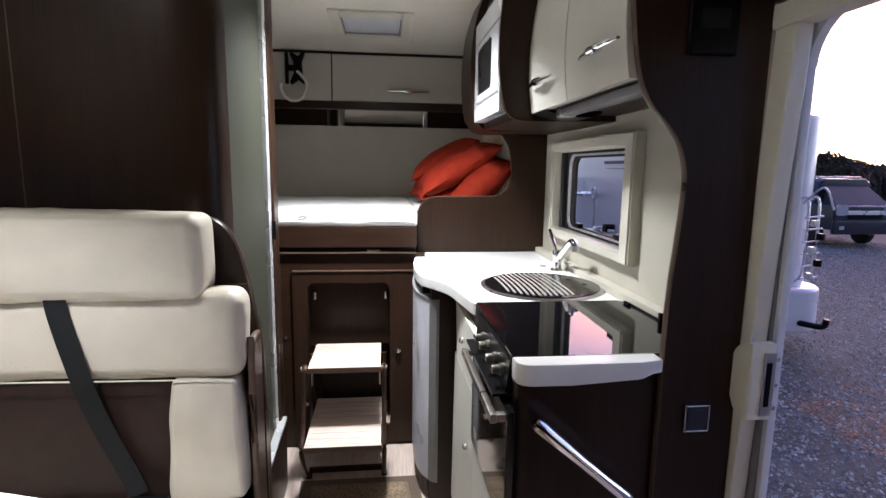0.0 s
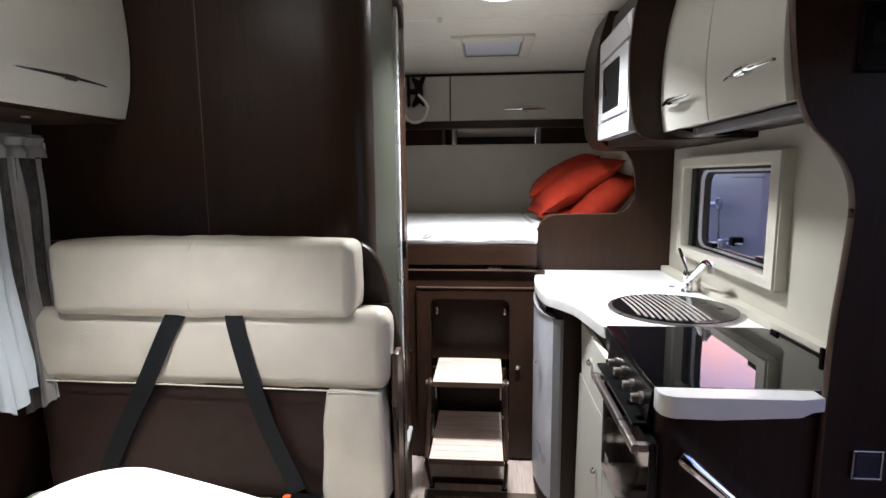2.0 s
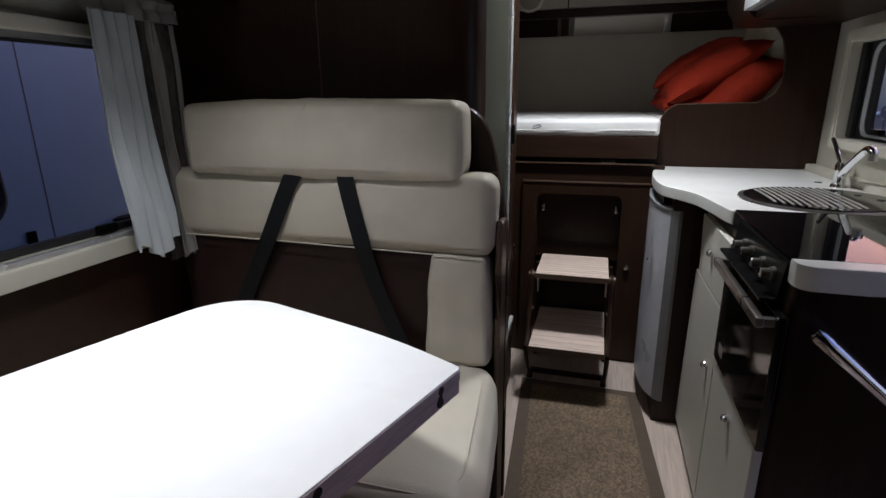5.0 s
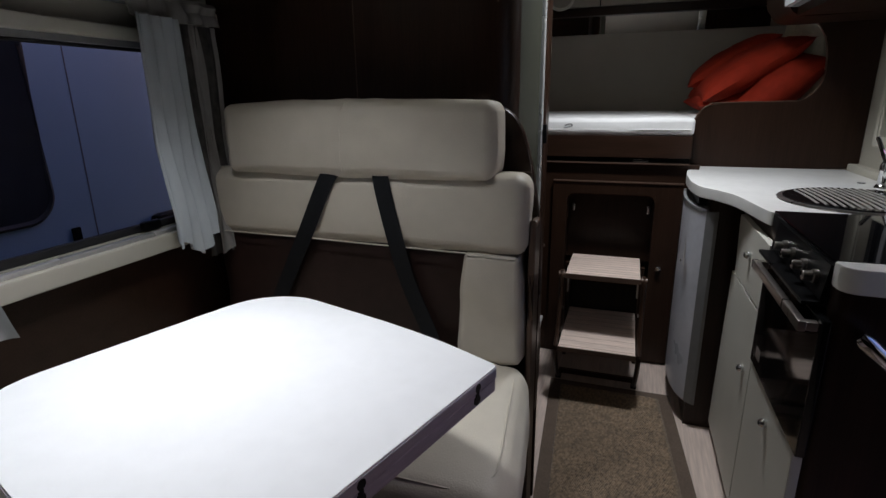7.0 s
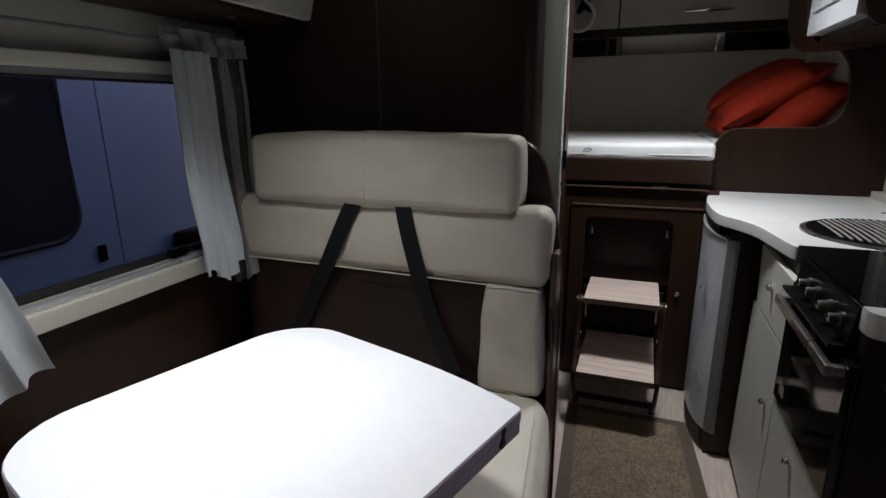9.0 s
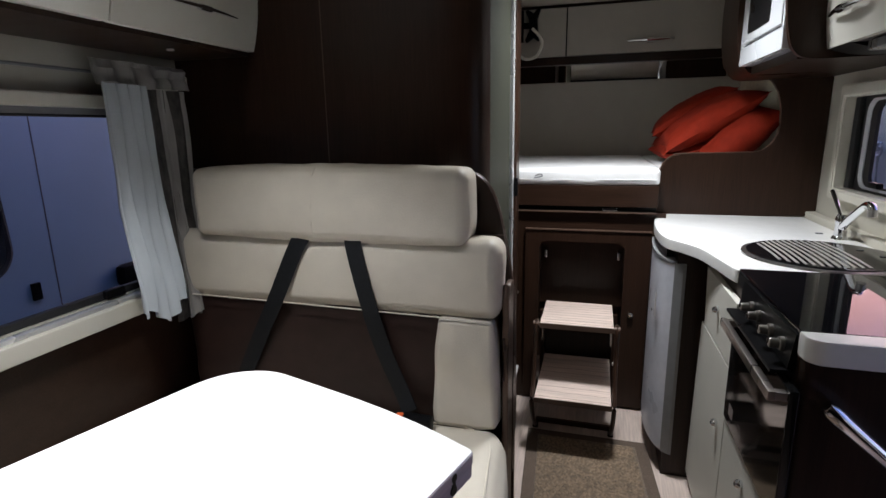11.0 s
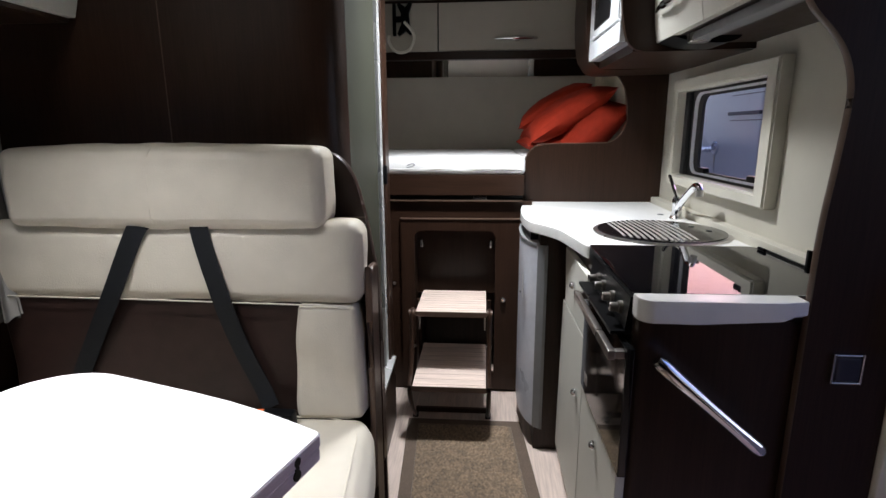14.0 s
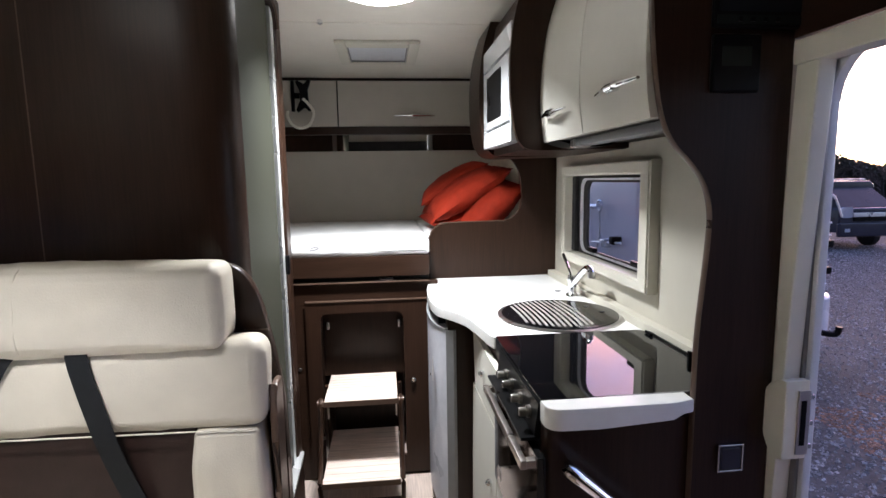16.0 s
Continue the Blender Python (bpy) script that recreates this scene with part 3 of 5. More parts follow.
bow_handle(rear, (-0.055, 3.499, 1.766), (0.198, 3.499, 1.766), (0, -0.034, 0), r=0.0135)
trim = thing("mirror_strip", -0.3, 3.55, 1.6, "narrow mirror strip with a dark walnut rail above it", "mirror")
part("rail", boxes((-1.41, 3.515, 1.655, 0.685, 3.559, 1.703), bevel=0.003), WOOD_H, trim)
part("mirror", boxes((-1.41, 3.545, 1.553, 0.685, 3.559, 1.655)), MIRROR, trim)

mount = thing("tv_bracket", -0.6, 3.49, 1.85, "black screen bracket with a loop of white cable", "bracket")
part("plate", boxes((-0.665, 3.478, 1.80, -0.648, 3.499, 1.96), bevel=0.003), BLACK, mount)
part("arm", boxes((-0.648, 3.46, 1.865, -0.60, 3.482, 1.895), bevel=0.004), BLACK, mount)
xpoly = [(-0.625, 1.955), (-0.595, 1.935), (-0.57, 1.965), (-0.562, 1.95), (-0.578, 1.905), (-0.574, 1.85), (-0.56, 1.805), (-0.572, 1.795), (-0.595, 1.815), (-0.628, 1.79), (-0.636, 1.805), (-0.616, 1.85), (-0.618, 1.905), (-0.636, 1.945)]
part("cross_plate", prism(xpoly, "y", 3.43, 3.455, bevel=0.003), BLACK, mount)
part("cable", tube(spline([(-0.60, 3.428, 1.86), (-0.565, 3.425, 1.82), (-0.551, 3.425, 1.78), (-0.575, 3.43, 1.725), (-0.622, 3.44, 1.710), (-0.662, 3.455, 1.73), (-0.685, 3.47, 1.775), (-0.685, 3.49, 1.80)], 8), 0.0075, 8), WHITE_CABLE, mount, "looped white cable")
mount.scale = (1.22, 1.0, 1.15)

# ---- ceiling fittings ----
vent = thing("roof_vent", -0.14, 2.89, 1.99, "cream framed roof vent with a grey pane", "roof vent")
frame_bm = boxes((-0.336, 2.61, 1.982, -0.285, 3.06, 1.9995), (0.005, 2.61, 1.982, 0.057, 3.06, 1.9995), (-0.285, 2.61, 1.982, 0.005, 2.69, 1.9995), (-0.285, 3.01, 1.982, 0.005, 3.06, 1.9995), bevel=0.006)
part("frame", frame_bm, CREAM_PL, vent)
part("pane", boxes((-0.2845, 2.691, 1.993, 0.0045, 3.009, 1.9985)), FRIDGE, vent, "blue-grey blind in the vent")
part("rim", boxes((-0.283, 2.692, 1.987, -0.277, 3.008, 1.993), (-0.003, 2.692, 1.987, 0.003, 3.008, 1.993), (-0.277, 3., 1.987, -0.003, 3.008, 1.993)), FRIDGE_SIDE, vent)


def ceiling_light(x, y):
    th = thing("ceiling_light", x, y, 2.0, "white glass ceiling light, switched on", "ceiling light", "ceiling lights")
    blob = [(0.108 * math.cos(a) * (1 + 0.06 * math.cos(4 * a)), 0.074 * math.sin(a) * (1 + 0.06 * math.cos(4 * a))) for a in [2 * math.pi * i / 40 for i in range(40)]]
    part("base", prism([(x + p * 1.03, y + q * 1.03) for p, q in blob], "z", 1.99, 2.0035), CREAM_PL, th)
    part("diffuser", prism([(x + p, y + q) for p, q in blob], "z", 1.962, 1.989, bevel=0.008), LAMP_ON, th, "glowing white diffuser")
    for s in (-0.062, 0.062):
        part("clip", boxes((x + s - 0.008, y - 0.075, 1.958, x + s + 0.008, y - 0.06, 1.966), bevel=0.002), CHROME, th)
    return th


ceiling_light(-0.12, 1.945)
ceiling_light(-0.88, 0.64)
hook = thing("ceiling_hook", -0.37, 2.33, 1.99, "small chrome stud screwed to the ceiling", "ceiling stud")
part("stud", lathe([(0.007, 0), (0.012, -0.006), (0.011, -0.016), (0.005, -0.02)], (-0.362, 2.325, 2.0035), "z", 12), CHROME, hook)

# ---- kitchen ----
endp = [(0.062, 0.905), (0.062, 1.08), (0.068, 1.11), (0.085, 1.14), (0.11, 1.158), (0.145, 1.166), (0.40, 1.170), (0.435, 1.182), (0.462, 1.206), (0.478, 1.24), (0.483, 1.28), (0.478, 1.34), (0.465, 1.395), (0.44, 1.435), (0.40, 1.468), (0.36, 1.485), (0.66, 1.485), (0.688, 1.485), (0.688, 0.905)]
kp = thing("kitchen_end_panel", 0.4, 2.40, 0.9, "dark walnut end panel with a curved cut-out beside the bed", "panel", kind="structure")
endp = [(-0.12 + (x + 0.12) * 1.0655, 1.24 + (z - 1.24) * 1.0655) if x < 0.65 else (x, z) for x, z in endp]
part("board", prism(endp, "y", 2.552, 2.570), WOOD, kp)
edge_line = [(x, 2.561, z + 0.0015) for x, z in endp[:16]]
part("edging", tube(spline(edge_line, 3), 0.0085, 8, 0.45), WOOD_EDGE, kp)

wt_edge = spline([(0.078, 2.550), (0.056, 2.42), (0.042, 2.30), (0.038, 2.20), (0.041, 2.08), (0.058, 1.985), (0.10, 1.915), (0.138, 1.835), (0.160, 1.72), (0.178, 1.61), (0.188, 1.582)], 6)
worktop = thing("worktop", 0.4, 2.0, 0.86, "white laminate worktop with a wavy front edge", "worktop")
part("slab", prism([(x, y) for x, y in wt_edge] + [(0.648, 1.582), (0.648, 2.550)], "z", 0.862, 0.900, bevel=0.004), WHITE_TOP, worktop)
part("upstand", boxes((0.650, 1.11, 0.862, 0.688, 2.550, 0.925), bevel=0.004), WALLPANEL, worktop, "pale upstand along the wall")

sink = thing("sink", 0.47, 1.80, 0.9, "round steel sink with a ribbed glass cover", "sink")
SX, SY, SR = 0.455, 1.795, 0.198
part("rim", lathe([(SR, 0.0005), (SR + 0.012, 0.001), (SR + 0.011, 0.005), (SR - 0.002, 0.006)], (SX, SY, 0.9), "z", 56), STEEL, sink)
part("cover", lathe([(SR - 0.003, 0.004), (SR - 0.003, 0.009), (SR - 0.006, 0.0098)], (SX, SY, 0.9), "z", 56), BLACK_GLASS, sink, "dark glass sink cover")
for i in range(12):
    rx = 0.318 + i * 0.0182
    half = math.sqrt((SR - 0.022) ** 2 - (rx - SX) ** 2)
    part("rib", tube([(rx - 0.008 * s * s / 0.03, SY + s, 0.9105) for s in (-half, -half / 2, 0, half / 2, half)], 0.0046, 6, 0.4), RIB, sink)
for hx, hy in ((0.575, 1.86), (0.60, 1.78)):
    part("finger_hole", lathe([(0.010, 0), (0.009, 0.0015)], (hx, hy, 0.9098), "z", 14), BLACK, sink)

tap = thing("tap", 0.60, 2.06, 0.9, "chrome single-lever kitchen tap", "tap")
part("base", lathe([(0.024, 0), (0.023, 0.005), (0.018, 0.011), (0.017, 0.050), (0.019, 0.068), (0.015, 0.082)], (0.605, 2.085, 0.9), "z", 20), CHROME, tap)
part("spout", tube(spline([(0.605, 2.085, 0.935), (0.604, 2.03, 0.975), (0.603, 1.96, 1.018), (0.602, 1.925, 1.036), (0.602, 1.895, 1.036), (0.602, 1.885, 1.024)], 5), 0.0125, 12), CHROME, tap)
part("nozzle", tube([(0.602, 1.888, 1.028), (0.602, 1.884, 1.006)], 0.013, 12), STEEL, tap)
part("lever", tube(spline([(0.605, 2.09, 0.97), (0.604, 2.115, 0.995), (0.602, 2.155, 1.030), (0.600, 2.18, 1.052)], 4), 0.0065, 8), CHROME, tap)
part("cap", lathe([(0.012, 0.0005), (0.011, 0.004)], (0.575, 2.17, 0.9), "z", 16), FRIDGE_SIDE, worktop, "small grey cap")

hob = thing("hob", 0.42, 1.35, 0.88, "gas hob under a closed black glass lid", "hob")
part("tray", boxes((0.190, 1.125, 0.862, 0.648, 1.579, 0.896), bevel=0.002), BLACK, hob)
part("glass_lid", prism(rounded(0.190, 1.118, 0.640, 1.578, (0.004, 0.004, 0.02, 0.004)), "z", 0.8965, 0.9045, bevel=0.0015), BLACK_GLASS, hob, "shiny black glass lid")
part("hinge", boxes((0.641, 1.16, 0.9048, 0.650, 1.545, 0.909), bevel=0.002), BLACK, hob)
for hy in (1.19, 1.52):
    part("hinge_knuckle", tube([(0.634, hy - 0.016, 0.909), (0.634, hy + 0.016, 0.909)], 0.005, 10), BLACK, hob)
lip = thing("worktop_end", 0.35, 1.09, 0.86, "white rounded worktop end in front of the hob", "worktop")
lip_poly = [(0.188, 1.116)] + [(0.220 - 0.032 * math.cos(radians(a)), 1.096 - 0.032 * math.sin(radians(a))) for a in range(0, 91, 10)] + [(0.30, 1.062), (0.455, 1.064), (0.48, 1.07), (0.504, 1.077), (0.504, 1.116)]
lip_bm = prism(lip_poly, "z", 0.858, 0.9055, bevel=0.004)
for v in lip_bm.verts:
    if v.co.x > 0.44 and v.co.z < 0.88:
        v.co.z += 0.017 * min(1.0, (v.co.x - 0.44) / 0.03)
part("slab", lip_bm, WHITE_TOP, lip)
part("end_seam", boxes((0.330, 1.1165, 0.8585, 0.648, 1.1195, 0.9048)), FRIDGE_SIDE, lip, "grey joint towards the hob")

base = thing("kitchen_end_unit", 0.4, 1.10, 0, "dark walnut kitchen unit side with a chrome grab rail", "kitchen unit")
part("side", prism(rounded(0.191, 1.096, 0.688, 1.120, (0.018, 0, 0, 0)), "z", 0, 0.857), WOOD, base)
rail = part("grab_rail", tube(spline([(0.222, 1.052, 0.789), (0.30, 1.046, 0.722), (0.375, 1.046, 0.657), (0.443, 1.052, 0.598)], 6), 0.013, 14, 1.0, radii=[0.010, 0.0155, 0.0165, 0.0155, 0.015, 0.0145, 0.014, 0.0135, 0.013, 0.013, 0.013, 0.013, 0.013, 0.0135, 0.014, 0.0145, 0.015, 0.0145, 0.009]), CHROME, base, "slanting chrome grab rail")
for px, pz in ((0.245, 0.768), (0.437, 0.604)):
    part("foot", tube([(px, 1.05, pz), (px, 1.0965, pz)], 0.012, 12), CHROME, rail)

cab = thing("kitchen_cabinet", 0.3, 1.7, 0, "cream kitchen cabinet with one drawer over a door", "kitchen cabinet")
part("body", boxes((0.182, 1.502, 0.03, 0.648, 1.945, 0.861)), WOOD, cab)
dr = part("drawer_front", prism([(1.505, 0.646), (1.862, 0.640), (1.895, 0.828), (1.505, 0.828)], "x", 0.160, 0.180, bevel=0.003), CREAM, cab)
dd = part("door", prism([(1.505, 0.035), (1.948, 0.035), (1.905, 0.635), (1.505, 0.641)], "x", 0.160, 0.180, bevel=0.003), CREAM, cab)
cab2 = thing("oven_base_cabinet", 0.3, 1.3, 0, "cream low cabinet under the oven", "kitchen cabinet")
part("body", boxes((0.182, 1.121, 0.03, 0.648, 1.4985, 0.505)), WOOD, cab2)
d2 = part("door", boxes((0.160, 1.098, 0.035, 0.180, 1.4985, 0.508), bevel=0.003), CREAM, cab2)


def push_knob(parent, y, z, x=0.160):
    part("knob", lathe([(0.010, 0), (0.012, -0.004), (0.011, -0.010), (0.007, -0.016)], (x, y, z), "x", 16), CHROME, parent, "small chrome push lock")
    part("keyhole", lathe([(0.0045, -0.0155), (0.004, -0.0172)], (x, y, z), "x", 10), BLACK, parent)


push_knob(dr, 1.69, 0.749)
push_knob(dd, 1.575, 0.444)
push_knob(d2, 1.29, 0.448)
part("plinth", boxes((0.20, 1.121, 0, 0.64, 1.945, 0.03)), WOOD_H, cab)

oven = thing("oven", 0.3, 1.3, 0.51, "black glass oven with a steel bar handle", "oven")
part("body", boxes((0.178, 1.122, 0.512, 0.646, 1.4985, 0.861)), BLACK, oven)
od = part("door", boxes((0.155, 1.070, 0.514, 0.173, 1.497, 0.802), bevel=0.003), OVEN_GLASS, oven, "black glass oven door")
part("handle", boxes((0.120, 1.072, 0.777, 0.135, 1.480, 0.798), bevel=0.003), TONED_STEEL, od, "square brushed steel bar")
for hy in (1.083, 1.468):
    part("bracket", boxes((0.1352, hy - 0.009, 0.779, 0.1545, hy + 0.009, 0.796), bevel=0.002), TONED_STEEL, od)
part("ledge", boxes((0.134, 1.122, 0.813, 0.177, 1.49, 0.821), bevel=0.002), BLACK, oven)
part("control_panel", prism([(0.163, 0.824), (0.177, 0.824), (0.177, 0.894), (0.171, 0.894)], "y", 1.122, 1.497), BLACK, oven)
for i, ky in enumerate((1.395, 1.332, 1.245, 1.172)):
    k = part("control_knob", lathe([(0.0145, 0), (0.0140, -0.008), (0.0105, -0.010), (0.010, -0.024), (0.009, -0.026)], (0.168, ky, 0.856), "x", 18), KNOB, oven, "dark steel control knob")
    part("pointer", boxes((0.1385, ky - 0.002, 0.856, 0.1405, ky + 0.002, 0.866)), BLACK, k)
part("vent_slot", boxes((0.1545, 1.41, 0.545, 0.156, 1.45, 0.575)), STEEL, od)

fridge = thing("fridge", 0.3, 2.2, 0.05, "slim fridge with a bowed silver-grey door", "fridge")
part("cabinet", boxes((0.09, 1.952, 0.0, 0.648, 2.40, 0.861), (0.105, 2.40, 0.0, 0.648, 2.550, 0.861)), WOOD, fridge)
fpoly = spline([(0.052, 2.388), (0.040, 2.28), (0.036, 2.17), (0.043, 2.07), (0.062, 1.995), (0.084, 1.957)], 6)
fd = part("door", prism([(x, y) for x, y in fpoly] + [(0.0885, 1.957), (0.0885, 2.388)], "z", 0.095, 0.815, bevel=0.004), FRIDGE, fridge)
part("door_side", prism([(0.083, 1.9555), (0.108, 1.935), (0.118, 1.935), (0.118, 1.9505), (0.0895, 1.9505), (0.0895, 1.9555)], "z", 0.095, 0.82), FRIDGE_SIDE, fridge, "grey edge trim of the door")
part("handle_lip", prism([(x - 0.003, y) for x, y in fpoly] + [(0.0885, 1.957), (0.0885, 2.388)], "z", 0.817, 0.826), FRIDGE_SIDE, fridge)
# Black block standing in for the shaded handle gap under the worktop.
part("top_gap_shade", boxes((0.062, 2.02, 0.827, 0.0895, 2.388, 0.8615)), BLACK, fridge)
part("lock_dot", lathe([(0.005, 0), (0.004, -0.003)], (0.0365, 2.10, 0.60), "x", 10), CHROME, fd)
# A pale quarter-round patch draws the reflection on the door.
part("reflection_patch", prism([(2.06, 0.60), (2.02, 0.60), (2.02, 0.70), (2.04, 0.69), (2.055, 0.655)], "x", 0.0378, 0.0392), ALU, fd)

# The run of fronts stands a little inside the worktop's edge.
for unit in (cab, cab2, oven):
    unit.location.x += 0.014

# ---- kitchen window ----
win = thing("window_1", 0.66, 1.95, 1.0, "cream framed hinged kitchen window with a dark seal", "window", kind="structure")
wf = ring(rounded(1.585, 1.006, 2.372, 1.416, 0), rounded(1.6455, 1.0455, 2.3375, 1.3715, 0), "x", 0.652, 0.6895)
bmesh.ops.bevel(wf, geom=[e for e in wf.edges if abs(e.verts[0].co.x - 0.652) < 1e-4 and (abs(e.verts[0].co.y - e.verts[1].co.y) < 1e-4 or abs(e.verts[0].co.z - e.verts[1].co.z) < 1e-4)], offset=0.006, segments=3, affect="EDGES", clamp_overlap=True)
part("frame", wf, CREAM_PL, win)
part("seal", ring(rounded(1.6455, 1.0455, 2.3375, 1.3715, 0.004), rounded(1.660, 1.056, 2.262, 1.362, 0.05), "x", 0.708, 0.7195), RUBBER, win, "black rubber seal")
part("sash", ring(rounded(1.660, 1.056, 2.262, 1.362, 0.05), rounded(1.668, 1.064, 2.232, 1.354, 0.045), "x", 0.700, 0.7135), FRIDGE, win, "pale inner sash line")
part("inner_seal", boxes((0.6905, 2.3, 1.048, 0.7075, 2.3372, 1.369), bevel=0.003), RUBBER, win, "black rubber seal")
part("glazing_bead", ring(rounded(1.668, 1.064, 2.232, 1.354, 0.045), rounded(1.678, 1.070, 2.192, 1.346, 0.04), "x", 0.703, 0.7135), RUBBER, win)
pane = part("pane", prism(rounded(1.6465, 1.0465, 2.3365, 1.3705, 0.02), "x", 0.7200, 0.7240), GLASS, win)
pane.visible_shadow = False
for ly in (1.74, 2.12):
    part("latch", boxes((0.688, ly - 0.03, 1.066, 0.710, ly + 0.03, 1.086), bevel=0.005), BLACK, win, "black window latch")

# ---- overhead lockers above the kitchen ----
oprof = spline([(0.465, 1.998), (0.424, 1.90), (0.398, 1.80), (0.386, 1.70), (0.383, 1.60), (0.388, 1.53), (0.396, 1.478)], 4)
over = thing("overhead_locker", 0.55, 1.45, 1.475, "bulging cream overhead lockers with chrome handles", "wall locker")
part("carcass", prism([(x + 0.022, z) for x, z in oprof[1:]] + [(0.688, 1.478), (0.688, 1.985)], "y", 1.102, 1.797), WOOD, over)
for a, b in ((1.0955, 1.446), (1.450, 1.796)):
    od2 = part("door", prism(oprof + [(x + 0.02, z) for x, z in oprof[::-1]], "y", a, b, bevel=0.003), CREAM, over)
    h0 = 1.104 if a < 1.3 else 1.53
    bow_handle(od2, (0.386, h0, 1.556), (0.386, h0 + 0.205, 1.553), (-0.024, 0, 0), r=0.0085)
part("top_trim", boxes((0.40, 1.102, 1.985, 0.688, 1.82, 1.9995)), WOOD, over)
lamp_strip = thing("worktop_lamp", 0.5, 1.35, 1.46, "slim grey lamp under the overhead locker", "lamp")
part("housing", boxes((0.43, 1.105, 1.455, 0.475, 1.60, 1.4775), bevel=0.005), FRIDGE_SIDE, lamp_strip)
part("end_cap", boxes((0.428, 1.6005, 1.452, 0.480, 1.64, 1.4775), bevel=0.006), STEEL, lamp_strip)
hood = thing("locker_underside", 0.6, 1.7, 1.46, "dark curved underside of the locker end", "panel", kind="structure")
part("shell", prism(spline([(0.40, 1.477), (0.46, 1.461), (0.54, 1.458), (0.575, 1.468), (0.582, 1.477)], 5), "y", 1.66, 1.796), BLACK, hood)

# Microwave tower: sides, microwave, dark shelf under it.
dprof = spline([(0.335, 1.998), (0.305, 1.90), (0.290, 1.80), (0.286, 1.70), (0.290, 1.60), (0.305, 1.51), (0.325, 1.472), (0.355, 1.458), (0.40, 1.455), (0.47, 1.456)], 4)
tower = thing("microwave_housing", 0.5, 2.05, 1.46, "dark walnut housing round the microwave with curved cheeks", "cabinet")
part("cheek", prism(dprof + [(0.688, 1.46), (0.688, 1.998)], "y", 1.799, 1.818), WOOD, tower)
dprof2 = [(x - 0.012 if z > 1.5 else x - 0.004, z) for x, z in dprof]
part("cheek", prism(dprof2 + [(0.688, 1.46), (0.688, 1.998)], "y", 2.30, 2.570), WOOD, tower)
part("floor_board", boxes((0.335, 1.8185, 1.458, 0.688, 2.2995, 1.486)), WOOD, tower)
part("top_board", prism([(0.325, 1.87), (0.345, 1.975), (0.688, 1.975), (0.688, 1.87)], "y", 1.8185, 2.2995), WOOD, tower)
part("cap", boxes((0.315, 1.79, 1.982, 0.688, 1.825, 1.9995), bevel=0.004), WOOD_H, tower)
micro = thing("microwave", 0.5, 2.05, 1.487, "white built-in microwave with a dark glass window", "microwave")
part("case", boxes((0.312, 1.8195, 1.4865, 0.66, 2.2985, 1.868)), FRIDGE_SIDE, micro)
part("bezel", boxes((0.292, 1.82, 1.487, 0.311, 2.298, 1.548), (0.292, 1.82, 1.790, 0.311, 2.298, 1.866), (0.292, 1.82, 1.549, 0.311, 1.835, 1.789), (0.292, 2.28, 1.549, 0.311, 2.298, 1.789), bevel=0.002), MW_WHITE, micro)
mdoor = part("door", boxes((0.290, 1.844, 1.558, 0.3105, 2.271, 1.780), bevel=0.004), MW_WHITE, micro)
part("window", prism(rounded(1.955, 1.585, 2.205, 1.752, 0.012), "x", 0.2875, 0.2898), BLACK, mdoor, "dark microwave window")

# ---- walnut post beside the entrance ----
pprof = spline([(0.376, 1.998), (0.378, 1.85), (0.384, 1.72), (0.393, 1.60), (0.411, 1.49), (0.437, 1.432), (0.475, 1.392), (0.503, 1.355), (0.519, 1.31), (0.523, 1.26), (0.516, 1.15), (0.508, 1.04), (0.506, 0.85), (0.505, 0.0)], 4)
post = thing("entrance_panel", 0.6, 1.09, 0, "dark walnut panel with a wavy edge beside the entrance", "panel", kind="structure")
part("board", prism(pprof + [(0.6745, 0.0), (0.6745, 1.998)], "y", 1.076, 1.0945), WOOD, post)
part("edging", tube([(x, 1.085, z) for x, z in pprof], 0.0095, 8, 0.35), WOOD_EDGE, post)
part("lid_stop", boxes((0.501, 1.096, 0.955, 0.508, 1.106, 1.0), bevel=0.002), BLACK, post, "black rubber lid stop")
sw = thing("switch", 0.59, 1.075, 0.77, "dark push switch in a chrome frame", "switch")
part("frame", boxes((0.557, 1.066, 0.742, 0.562, 1.0755, 0.804), (0.610, 1.066, 0.742, 0.615, 1.0755, 0.804), (0.562, 1.066, 0.742, 0.610, 1.0755, 0.747), (0.562, 1.066, 0.799, 0.610, 1.0755, 0.804), bevel=0.002), CHROME, sw)
part("rocker", boxes((0.5625, 1.0635, 0.7475, 0.6095, 1.0755, 0.7985), bevel=0.006), BLUE_SW, sw)
ctrl = thing("control_panel", 0.59, 1.075, 1.7, "black control panel with green and blue lights", "control panel")
part("housing", boxes((0.498, 1.062, 1.640, 0.684, 1.0755, 1.775), bevel=0.005), BLACK, ctrl)
part("screen", boxes((0.506, 1.0605, 1.668, 0.676, 1.0625, 1.735)), DARK_GLASS, ctrl)
part("button_strip", boxes((0.502, 1.0600, 1.645, 0.680, 1.0622, 1.662)), SCREEN, ctrl)
for i in range(4):
    part("button", boxes((0.545 + i * 0.025, 1.0585, 1.650, 0.553 + i * 0.025, 1.0605, 1.658)), BLACK, ctrl)
for lx, m in ((0.557, LED_GREEN), (0.584, LED_BLUE), (0.637, LED_BLUE)):
    part("led", boxes((lx - 0.007, 1.0605, 1.744, lx + 0.007, 1.0622, 1.757), bevel=0.001), m, ctrl, "lit indicator")
thermo = thing("thermostat", 0.55, 1.075, 1.57, "black heater control with a small grey display", "thermostat")
